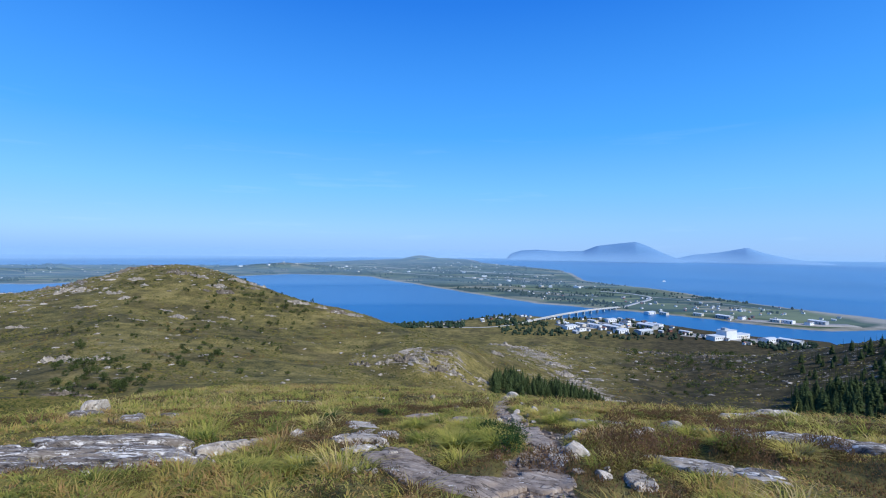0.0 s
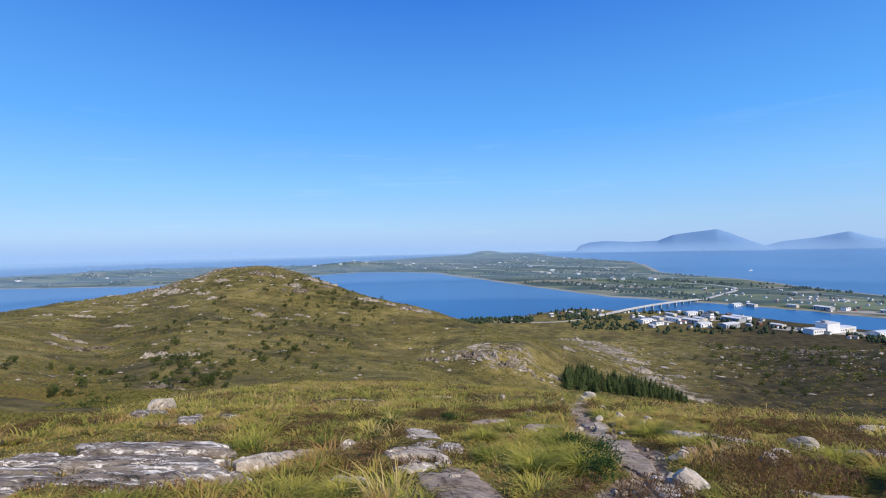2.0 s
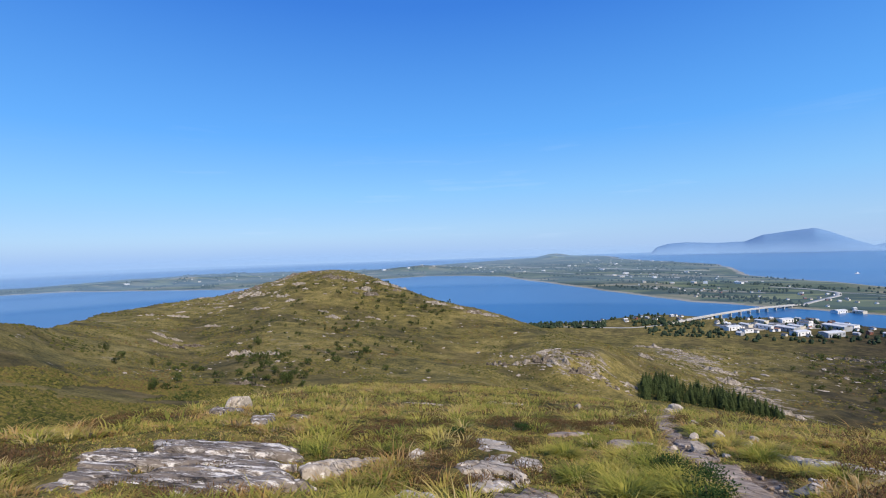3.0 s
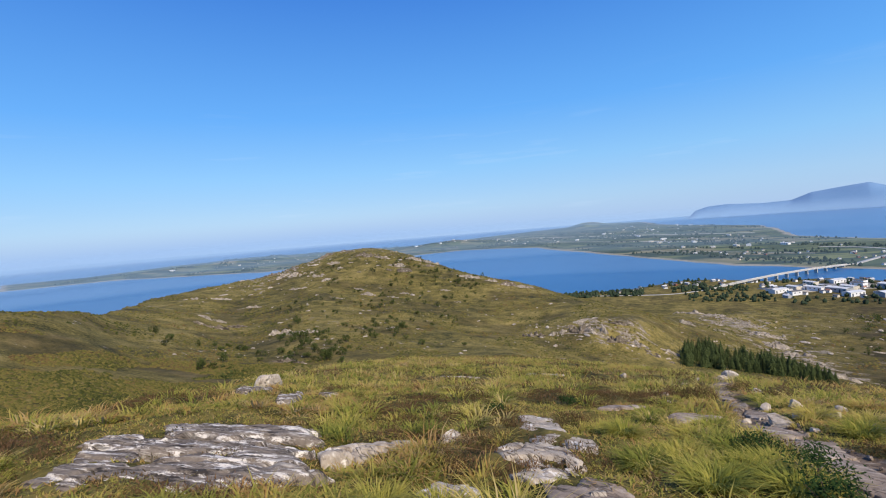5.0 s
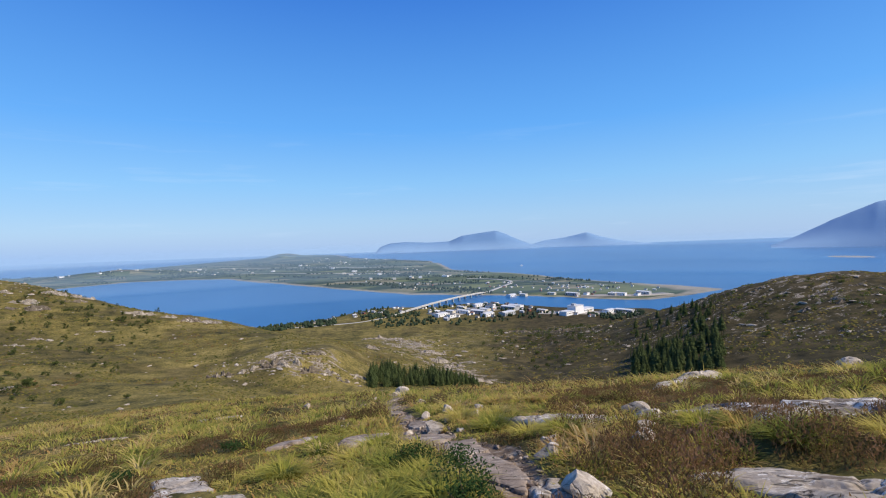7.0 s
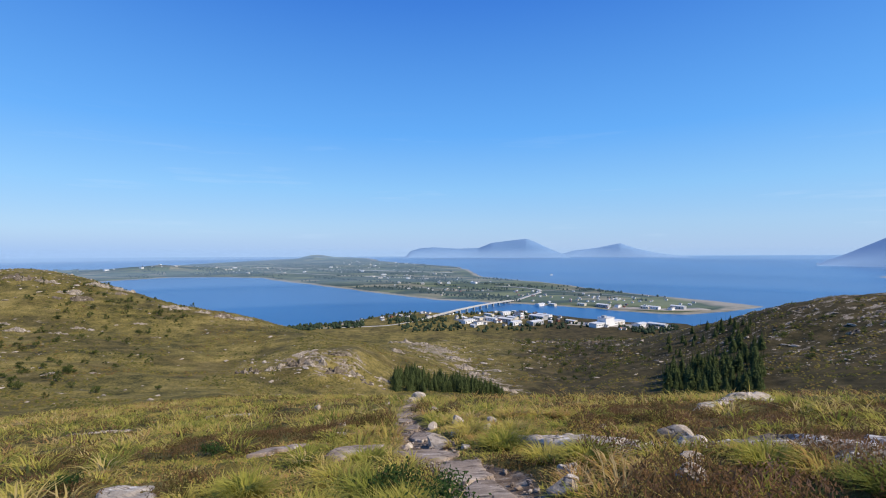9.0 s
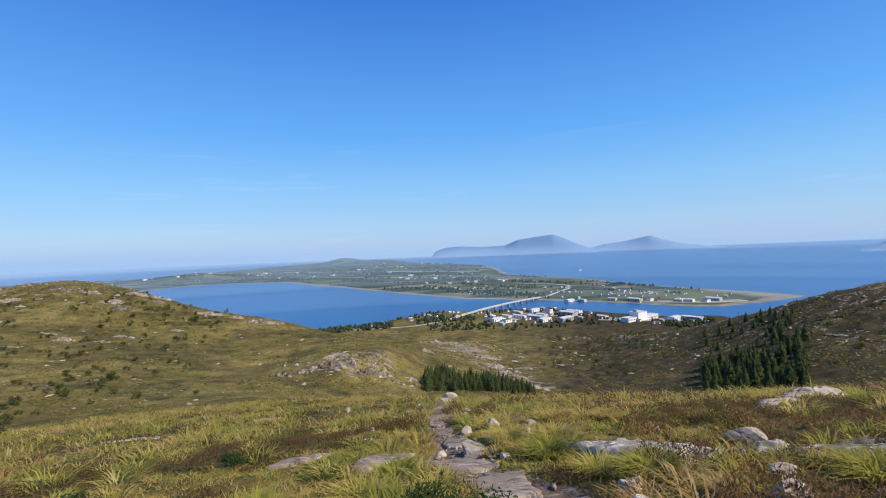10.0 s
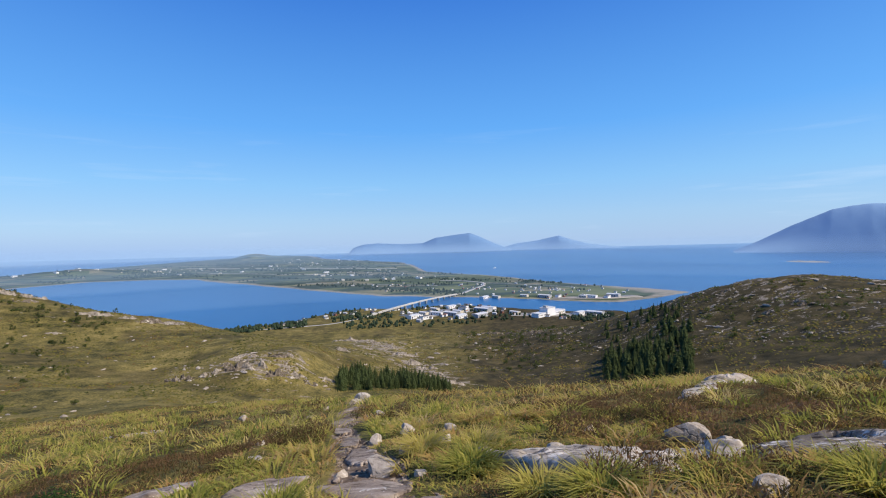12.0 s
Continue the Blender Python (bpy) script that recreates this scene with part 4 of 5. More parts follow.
def sprigs(cx, cy, size, height, count, leaf, rng):
    """Heather: short twigs set with small leaf faces."""
    idx = np.repeat(np.arange(len(cx)), count)
    n = len(idx)
    ang, q = rng.uniform(0, 2 * np.pi, n), np.sqrt(rng.uniform(0, 1, n))
    x, y = cx[idx] + np.cos(ang) * q * size[idx], cy[idx] + np.sin(ang) * q * size[idx]
    z = ground(x, y) + height[idx] * np.sqrt(np.clip(1 - q * q * 0.8, 0, 1)) * rng.uniform(0.15, 1.05, n)
    c = np.stack([x, y, z], 1)
    d1, d2 = rng.normal(0, 1, (n, 3)), rng.normal(0, 1, (n, 3))
    d1[:, 2] = np.abs(d1[:, 2]) + 0.8
    d1 *= (leaf * rng.uniform(0.7, 1.6, n) / np.linalg.norm(d1, axis=1))[:, None]
    d2 *= (leaf * 0.42 / np.linalg.norm(d2, axis=1))[:, None]
    v = np.stack([c - d2, c + d2, c + d1 * 2.0], 1).reshape(-1, 3)
    return v, np.arange(n * 3).reshape(-1, 3)


def build_heather():
    rng = np.random.default_rng(9)
    layers = []
    x, y = scatter(9000, 4.4, 17, rng, keep=lambda p, q: fbm(p * 0.5, q * 0.5, 23, 3) > 0.03 - 0.15 * smooth(2.5, 4.0, p) * (1 - smooth(10.5, 14, q)))
    layers.append(sprigs(x, y, rng.uniform(0.12, 0.26, len(x)), rng.uniform(0.06, 0.17, len(x)), 38, 0.02, rng))
    big = np.array([(2.75, 7.9), (3.2, 7.9), (2.7, 7.0), (3.1, 7.4), (3.9, 7.9), (1.55, 6.9), (5.0, 7.7), (3.3, 8.3), (4.6, 7.2), (3.6, 9.9), (5.4, 8.6), (6.0, 7.4), (1.2, 15.4), (0.9, 16.0), (1.5, 17.0), (3.1, 20.5), (3.5, 17.8), (5.9, 11.9), (4.6, 12.0)])
    layers.append(sprigs(big[:, 0], big[:, 1], np.full(len(big), 0.42), np.full(len(big), 0.32), 900, 0.022, rng))
    x, y = scatter(4200, 17, 48, rng, az0=-60, az1=66, keep=lambda p, q: fbm(p * 0.5, q * 0.5, 23, 3) > 0.04)
    layers.append(sprigs(x, y, rng.uniform(0.2, 0.5, len(x)), rng.uniform(0.12, 0.28, len(x)), 16, 0.05, rng))
    stuff("heather", layers, M_HEATHER, "brown and purplish heather growing between the rocks", "heather")


build_heather()


def build_slope_tufts():
    rng = np.random.default_rng(13)
    n = 120000
    az = np.radians(rng.uniform(-66, 66, n))
    r = np.exp(rng.uniform(np.log(44), np.log(410), n))
    left = rng.random(n) < 0.28
    az = np.where(left, np.radians(rng.uniform(-68, -38, n)), az)
    r = np.where(left, rng.uniform(17, 120, n), r)
    x, y = np.sin(az) * r, np.cos(az) * r
    ok = fbm(x / 11, y / 11, 71, 4) > -0.02
    x, y, r = x[ok], y[ok], r[ok]
    s = rng.uniform(0.2, 0.62, len(x)) * (0.36 + r / 300)
    layers = []
    c = np.stack([x, y, ground(x, y) - 0.1 * s], 1)
    k = 5
    ang = rng.uniform(0, 6.28, (len(x), 1)) + np.arange(k)[None] * 2 * np.pi / k
    rad = s[:, None] * rng.uniform(0.7, 1.3, (len(x), k))
    ringv = np.stack([c[:, None, 0] + np.cos(ang) * rad, c[:, None, 1] + np.sin(ang) * rad, np.repeat(c[:, None, 2], k, 1)], -1)
    tip = c + np.stack([rng.normal(0, 0.2, len(x)) * s, rng.normal(0, 0.2, len(x)) * s, s * rng.uniform(0.5, 0.95, len(x))], 1)
    v = np.concatenate([ringv, tip[:, None]], 1).reshape(-1, 3)
    o = (np.arange(len(x)) * (k + 1))[:, None, None]
    f = np.array([[i, (i + 1) % k, k] for i in range(k)])[None] + o
    ob = new("heath_tufts", array_mesh("heath_tufts", v, f.reshape(-1, 3), M_TUFT))
    tagged(ob, "low olive and brown tufts dotting the hillsides", "heath", kind="stuff")


build_slope_tufts()


def leaf_bm(n, rx, ry, rz, leaf, seed, low=0.0):
    """A ragged crown of small leaf faces in clumps."""
    rng = random.Random(seed)
    bm = bmesh.new()
    clumps = []
    for _ in range(max(5, n // 40)):
        d = Vector((rng.gauss(0, 1), rng.gauss(0, 1), rng.gauss(0.2, 0.8))).normalized() * rng.uniform(0.35, 0.9)
        clumps.append(d)
    for i in range(n):
        p = rng.choice(clumps) + Vector((rng.gauss(0, 0.2), rng.gauss(0, 0.2), rng.gauss(0, 0.2)))
        c = Vector((p.x * rx, p.y * ry, max(low, rz * 0.9 + p.z * rz)))
        t = Vector((rng.gauss(0, 1), rng.gauss(0, 1), rng.gauss(0, 1))).normalized() * leaf * rng.uniform(0.6, 1.3)
        w = t.orthogonal().normalized() * leaf * 0.4
        vs = [bm.verts.new(c - t), bm.verts.new(c + w), bm.verts.new(c + t), bm.verts.new(c - w)]
        bm.faces.new(vs)
    return bm


def taper_bm(points, radii, sides=6):
    bm = bmesh.new()
    rings = []
    for p, r in zip(points, radii):
        rings.append([bm.verts.new((p[0] + math.cos(2 * math.pi * i / sides) * r, p[1] + math.sin(2 * math.pi * i / sides) * r, p[2])) for i in range(sides)])
    for r0, r1 in zip(rings, rings[1:]):
        for i in range(sides):
            bm.faces.new((r0[i], r0[(i + 1) % sides], r1[(i + 1) % sides], r1[i]))
    return bm


def willow(x, y, size, seed):
    root = new("dwarf_willow")
    root.location = (x, y, gz(x, y))
    part("leaves", leaf_bm(520, size, size, size * 0.55, 0.022, seed), M_BUSH, root)
    for k in range(4):
        a = k * 1.6 + seed
        part("stem", taper_bm([(0, 0, -0.05), (math.cos(a) * size * 0.3, math.sin(a) * size * 0.3, size * 0.4), (math.cos(a) * size * 0.6, math.sin(a) * size * 0.6, size * 0.75)], [0.010, 0.007, 0.003]), M_BARK, root)
    tagged(root, "low dwarf willow bush with small green leaves among tussocks", "bush", "dwarf willows")


for k, (x, y, s) in enumerate([(1.2, 8.2, 0.36), (1.35, 8.8, 0.32), (1.1, 7.6, 0.3), (1.0, 9.4, 0.26), (-1.6, 13.2, 0.22), (-2.6, 11.0, 0.2)]):
    willow(x, y, s, 20 + k)

# ---------------------------------------------------------------- boulders, shrubs and spruces of the slopes


def polar(az, r):
    a = radians(az)
    return math.sin(a) * r, math.cos(a) * r


def build_boulders():
    rng = random.Random(33)
    protos = []
    for k in range(6):
        ob = new("boulder", stone_mesh("boulder", 50 + k, 0.6, 2))
        tagged(ob, "pale grey boulder lying on the heath slope", "boulder", "boulders on the slopes")
        protos.append(ob)
    spots = []
    zones = [(70, -46, -24, 300, 395), (45, -50, -8, 110, 300), (50, 40, 62, 215, 325), (40, 8, 20, 190, 330), (24, -10, 5, 158, 182), (12, 50, 58, 260, 300), (22, 22, 38, 240, 380)]
    for n, a0, a1, r0, r1 in zones:
        for _ in range(n):
            spots.append((rng.uniform(a0, a1), rng.uniform(r0, r1), rng.choice((0.5, 0.7, 0.9, 1.2, 1.8))))
    for i, (az, r, s) in enumerate(spots):
        x, y = polar(az, r)
        s *= 0.35 + r / 560
        m = Matrix.LocRotScale((x, y, gz(x, y) + 0.12 * s), Euler((0, 0, rng.uniform(0, 6))), None)
        sc = Vector((s * rng.uniform(1.0, 2.2), s, s * rng.uniform(0.35, 0.8)))
        if i < 6:
            ob = protos[i]
            ob.matrix_basis = m
        else:
            ob = copy_thing(protos[i % 6], m)
        ob.scale = sc


build_boulders()


def outcrop(x0, y0, a, b, turn, h, seed, mat):
    """Bare bedrock breaking out of a slope: a cracked, stepped back with steep broken sides."""
    na, nr = 56, 22
    th = np.linspace(0, 2 * np.pi, na, endpoint=False)
    s = np.concatenate([[0.0], np.linspace(0.06, 1.0, nr - 2), [1.05]])
    T, S = np.meshgrid(th, s, indexing="ij")
    rho = 1 + 0.7 * fbm(np.cos(T) * 1.5 + seed, np.sin(T) * 1.5, seed, 4, 0.6)
    u, v = S * rho * np.cos(T) * a, S * rho * np.sin(T) * b
    ct, st = math.cos(radians(turn)), math.sin(radians(turn))
    x, y = x0 + u * ct - v * st, y0 + u * st + v * ct
    base = ground(x.ravel(), y.ravel()).reshape(x.shape)
    q = (fbm(u / a * 2.2 + seed, v / b * 1.6, seed + 3, 4, 0.6) + 0.5) * 5
    steps = (np.floor(q) + smooth(0.3, 0.6, q - np.floor(q))) / 5
    crack = np.abs(fbm(u / 1.7, v / 1.1, seed + 5, 3))
    z = base + h * (steps - 0.38) * (1 - 0.5 * S**4) - 0.25 * h * np.exp(-(crack / 0.05)**2) + 0.12 * h * fbm(u * 1.3, v * 1.3, seed + 7, 3)
    z = np.where(S > 1.0, base - 0.4 * h, z)
    z0 = gz(x0, y0)
    vv = np.stack([(x - x0).ravel(), (y - y0).ravel(), z.ravel() - z0], 1)
    ob = new("rock_outcrop", array_mesh("rock_outcrop", vv, grid_faces(na, len(s), True), mat, True))
    ob.location = (x0, y0, z0)
    return tagged(ob, "broken grey gneiss outcrop showing through the heath" if mat is M_CRAG else "bare sunlit outcrop of pale rock on the heath slope", "rock outcrop", "outcrops of the slopes")


# bearing, distance, half-length, half-width, turn, height
OUTCROPS = [(-9.6, 166, 3.2, 2.4, 10, 3.4), (-7.2, 168, 3.0, 2.0, 40, 2.2), (-5.0, 170, 5.0, 3.0, 10, 2.6), (-2.5, 168, 4.5, 2.6, -15, 2.6), (-0.5, 164, 3.6, 2.2, 20, 2.2),
            (1.6, 164, 4.0, 2.0, 5, 1.8), (3.4, 161, 4.2, 1.6, -10, 1.4), (-3.6, 177, 5.5, 2.2, 0, 1.5), (0.4, 176, 5.0, 2.0, 10, 1.4), (4.9, 168, 3.0, 1.5, 0, 1.2),
            (9.0, 330, 7, 5, 0, 2.0), (10.6, 312, 7, 5, 20, 2.0), (12.2, 292, 7, 5, -20, 2.0), (13.6, 268, 6, 5, 0, 1.8), (14.6, 248, 6, 4, 30, 1.8), (16.0, 232, 5, 4, -10, 1.8),
            (17.4, 216, 5, 3, 10, 1.6), (18.6, 204, 5, 3, 0, 1.5), (20.0, 196, 4, 2.4, 20, 1.3), (7.4, 345, 6, 4, 0, 2.2),
            (-25.4, 303, 7.5, 2.2, 5, 2.6), (-28.9, 345, 5, 3, 30, 3.0), (-29.8, 350, 4, 3, 0, 2.6), (-34.0, 385, 8, 3, 10, 2.6), (-38.0, 392, 9, 4, -20, 3.0), (-40, 392, 7, 4, 10, 3.0), (-31.5, 388, 6, 2.5, 0, 2.0),
            (-22.0, 318, 5, 2.5, 40, 1.8), (-12.0, 284, 7, 4, 20, 2.4), (-10.6, 280, 5, 3, -10, 2.2), (-46.5, 200, 6, 2, 10, 1.8), (-44, 205, 4, 1.6, 0, 1.4), (-38.3, 112, 3.0, 1.3, 10, 1.2), (-39.6, 113, 2.4, 1.2, 0, 1.0),
            (53.8, 285, 5, 3, 0, 1.5), (55.0, 270, 4, 3, 30, 1.5), (52.6, 262, 3, 2, 10, 1.2), (56.5, 296, 4, 2, 0, 1.2), (49.0, 305, 4, 2, 20, 1.2), (24.6, 372, 8, 5, 10, 3.0), (26.6, 366, 7, 5, 0, 3.0), (29.5, 352, 6, 4, 0, 2.6),
            (7.0, 352, 9, 6, 0, 4.0), (-52.5, 40, 1.6, 1.0, 20, 1.2), (-51.0, 42, 1.2, 0.8, 0, 0.9)]
for i, (az, r, a, b, turn, h) in enumerate(OUTCROPS):
    ox, oy = polar(az, r)
    outcrop(ox, oy, a, b, turn, h, 300 + i, M_CRAGP if 5 < az < 21 or (-11 < az <= 5 and i % 2) else M_CRAG)
PALE_OUTCROPS = [(-23.4, 334, 6, 3, 0, 2.8), (-21.4, 332, 5, 2.5, 20, 2.4), (-16.8, 297, 7, 2.4, 10, 2.4), (-39.1, 355, 6, 4, 20, 3.4), (-37.2, 342, 6, 4, -10, 3.2), (-35.0, 315, 6, 3, 0, 2.6), (-33.2, 345, 5, 3, 0, 2.4),
                 (-29.3, 256, 4.5, 2, -20, 1.8), (-37.4, 287, 5, 1.4, 10, 1.4), (-30.3, 270, 4, 1.3, -15, 1.4), (-26.4, 245, 3, 1.1, 0, 1.0), (-39.5, 169, 3.6, 1.8, 10, 2.0), (-37.9, 161, 3.4, 1.8, 0, 1.8), (-36.2, 151, 3.0, 1.6, 20, 1.6),
                 (-25.0, 256, 2.4, 1.0, 0, 1.0), (-46.0, 218, 6, 2.4, 5, 1.6), (-45.3, 289, 5, 2.4, 30, 1.6), (-48.0, 292, 5, 2.0, 10, 1.4), (-25.5, 315, 6, 2.4, 0, 2.2), (-27.5, 338, 5, 2.6, 0, 2.4), (-23.5, 167, 1.8, 0.8, 0, 0.8),
                 (-14.4, 290, 4, 2, 0, 1.6), (-42.0, 250, 4, 1.4, 15, 1.2), (6.7, 232, 3.6, 2.0, 10, 2.0), (-20.0, 262, 3, 1.0, 10, 0.9), (-18.5, 240, 2.4, 0.9, 0, 0.8), (-33.0, 240, 3, 1.0, 10, 1.0)]
for i, (az, r, a, b, turn, h) in enumerate(PALE_OUTCROPS):
    ox, oy = polar(az, r)
    outcrop(ox, oy, a, b, turn, h, 360 + i, M_CRAGP)


def build_scree():
    """Small pale stones strewn over the rocky slopes, past counting."""
    rng = np.random.default_rng(97)
    me = stone_mesh("scree_proto", 7, 0.55, 1)
    co = np.empty(len(me.vertices) * 3)
    me.vertices.foreach_get("co", co)
    co = co.reshape(-1, 3)
    tri = np.array([tuple(p.vertices) for p in me.polygons])
    bpy.data.meshes.remove(me)
    az, r = [], []
    for n, a0, a1, r0, r1 in ((900, 36, 63, 200, 325), (350, 20, 36, 270, 392), (420, -45, -22, 300, 398), (300, -50, -5, 110, 300), (260, 6, 20, 190, 345), (150, -11, 6, 156, 185)):
        az.append(rng.uniform(a0, a1, n))
        r.append(rng.uniform(r0, r1, n))
    az, r = np.radians(np.concatenate(az)), np.concatenate(r)
    x, y = np.sin(az) * r, np.cos(az) * r
    ok = fbm(x / 22, y / 22, 99, 3) > -0.08
    x, y, r = x[ok], y[ok], r[ok]
    s = rng.gamma(2.2, 0.16, len(x)) * (0.4 + r / 420) + 0.12
    a = rng.uniform(0, 6.28, len(x))
    z = ground(x, y) + 0.1 * s
    c, d = np.cos(a)[:, None], np.sin(a)[:, None]
    st = rng.uniform(0.9, 2.0, len(x))[:, None]
    vx, vy = co[None, :, 0] * st * s[:, None], co[None, :, 1] * s[:, None]
    v = np.stack([x[:, None] + vx * c - vy * d, y[:, None] + vx * d + vy * c, z[:, None] + co[None, :, 2] * s[:, None] * 0.9], -1).reshape(-1, 3)
    f = (tri[None] + (np.arange(len(x)) * len(co))[:, None, None]).reshape(-1, 3)
    ob = new("scree", array_mesh("scree", v, f, M_CRAGP, True))
    tagged(ob, "small pale stones strewn over the rocky slopes", "scree", kind="stuff")


build_scree()


def build_scrub():
    """Low dark scrub on the shaded ridge and hill."""
    rng = np.random.default_rng(101)
    az, r, k = [], [], []
    for n, a0, a1, r0, r1 in ((420, 21, 36, 255, 388), (260, 44, 63, 205, 320), (130, -28, -15, 270, 350), (60, -46, -30, 95, 130), (50, 36, 46, 230, 320)):
        az.append(rng.uniform(a0, a1, n))
        r.append(rng.uniform(r0, r1, n))
    az, r = np.radians(np.concatenate(az)), np.concatenate(r)
    x, y = np.sin(az) * r, np.cos(az) * r
    ok = fbm(x / 18, y / 18, 103, 3) > 0.0
    x, y, r = x[ok], y[ok], r[ok]
    n, m = len(x), 34
    size = rng.uniform(0.5, 1.5, n) * (0.5 + r / 420)
    idx = np.repeat(np.arange(n), m)
    ctr = rng.normal(0, 0.45, (n * m, 3))
    ctr[:, 2] = np.abs(ctr[:, 2]) * 0.9
    c = np.stack([x, y, ground(x, y)], 1)[idx] + ctr * size[idx][:, None]
    t1, t2 = rng.normal(0, 1, (n * m, 3)), rng.normal(0, 1, (n * m, 3))
    leaf = 0.26 * size[idx]
    t1 *= (leaf / np.linalg.norm(t1, axis=1))[:, None]
    t2 *= (leaf / np.linalg.norm(t2, axis=1))[:, None]
    v = np.stack([c - t1, c + t2, c + t1], 1).reshape(-1, 3)
    ob = new("scrub", array_mesh("scrub", v, np.arange(n * m * 3).reshape(-1, 3), M_SHRUB))
    tagged(ob, "low dark scrub scattered over the shaded ridge", "scrub", kind="stuff")


build_scrub()


def spruce(height, seed):
    rng = random.Random(seed)
    root = new("spruce")
    part("trunk", taper_bm([(0, 0, -0.3), (0, 0, height * 0.5), (0, 0, height * 0.97)], [0.028 * height * 0.6, 0.011 * height, 0.002 * height], 5), M_BARK, root)
    bm = bmesh.new()
    whorls = 13
    for w in range(whorls):
        f = w / (whorls - 1)
        z = height * (0.06 + 0.9 * f)
        reach = height * (0.28 * (1 - f)**0.7 + 0.02)
        nb = 9 if f < 0.7 else 6
        for i in range(nb):
            a = 2 * math.pi * (i + rng.random()) / nb + w
            r = reach * rng.uniform(0.65, 1.2)
            drop = r * rng.uniform(0.25, 0.6)
            d, t = Vector((math.cos(a), math.sin(a), 0)), Vector((-math.sin(a), math.cos(a), 0))
            wd = r * 0.34
            p0 = Vector((0, 0, z + 0.05 * height))
            pm = d * r * 0.6 + Vector((0, 0, z - drop * 0.35))
            pt = d * r + Vector((0, 0, z - drop + 0.1 * r))
            v0, v1, v2, v3 = (bm.verts.new(c) for c in (p0, pm - t * wd + Vector((0, 0, -0.12 * r)), pt, pm + t * wd + Vector((0, 0, -0.12 * r))))
            v4 = bm.verts.new(pm + Vector((0, 0, 0.10 * r)))
            bm.faces.new((v0, v1, v4))
            bm.faces.new((v1, v2, v4))
            bm.faces.new((v2, v3, v4))
            bm.faces.new((v3, v0, v4))
    part("crown", bm, M_SPRUCE, root)
    return root


def build_spruces():
    rng = random.Random(41)
    grove = [spruce(h, 60 + k) for k, h in enumerate((7.0, 6.0, 7.8, 5.2))]
    for t in grove:
        tagged(t, "dark green spruce in a dense plantation on the slope", "spruce", "spruce plantation")
    wood = [spruce(h, 80 + k) for k, h in enumerate((8.5, 7.0, 9.5, 6.0))]
    for t in wood:
        tagged(t, "dark spruce in the wood on the shaded hillside", "spruce", "spruce wood")
    spots = []
    for _ in range(150):
        f = rng.random()
        az = 6.2 + 12.8 * f
        spots.append((az, 158 + 14 * f + rng.random() * 38 * (1 - 0.6 * f) * min(1, 0.35 + 4 * f), 0))
    for _ in range(100):
        spots.append((rng.uniform(37.0, 45.5), rng.uniform(176, 235), 1))
    for _ in range(44):
        f = rng.random()
        spots.append((rng.uniform(38.0, 46.0) - 1.0 * f, 235 + 78 * f, 1))
    used = {0: 0, 1: 0}
    for az, r, kind in spots:
        x, y = polar(az, r)
        protos = grove if kind == 0 else wood
        m = Matrix.LocRotScale((x, y, gz(x, y)), Euler((0, 0, rng.uniform(0, 6))), None)
        k = used[kind]
        used[kind] += 1
        s = rng.uniform(0.65, 0.98) * (0.7 if r > 260 else 0.85 if kind == 0 else 1.0)
        if k < 4:
            ob = protos[k]
            ob.matrix_basis = m
        else:
            ob = copy_thing(protos[k % 4], m)
        ob.scale = (s, s, s)
    # the close-set rest of both stands
    crowns = []
    for proto in wood:
        me = proto.children[1].data
        co = np.empty(len(me.vertices) * 3)
        me.vertices.foreach_get("co", co)
        tri = np.array([tuple(p.vertices) for p in me.polygons])
        crowns.append((co.reshape(-1, 3), tri))
    layers = []
    more = [(5.8 + 13.4 * f, 157 + 14 * f + rng.random() * 40 * (1 - 0.6 * f) * min(1, 0.35 + 4 * f), 0.5) for f in (rng.random() for _ in range(850))]
    more += [(rng.uniform(36.6, 45.8), rng.uniform(170, 250), 0.72) for _ in range(330)]
    more += [(rng.uniform(38, 46), rng.uniform(240, 318), 0.55) for _ in range(130)]
    more += [(rng.uniform(24, 33), rng.uniform(335, 385), 0.35) for _ in range(60)]
    for az, r, s in more:
        x, y = polar(az, r)
        co, tri = crowns[rng.randrange(4)]
        s *= rng.uniform(0.7, 1.15)
        a = rng.uniform(0, 6.28)
        c, d = math.cos(a), math.sin(a)
        layers.append((np.stack([x + s * (co[:, 0] * c - co[:, 1] * d), y + s * (co[:, 0] * d + co[:, 1] * c), gz(x, y) + s * co[:, 2]], 1), tri))
    stuff("spruce_wood", layers, M_SPRUCE, "dense dark spruces filling the plantation and the wood", "spruce wood")


build_spruces()


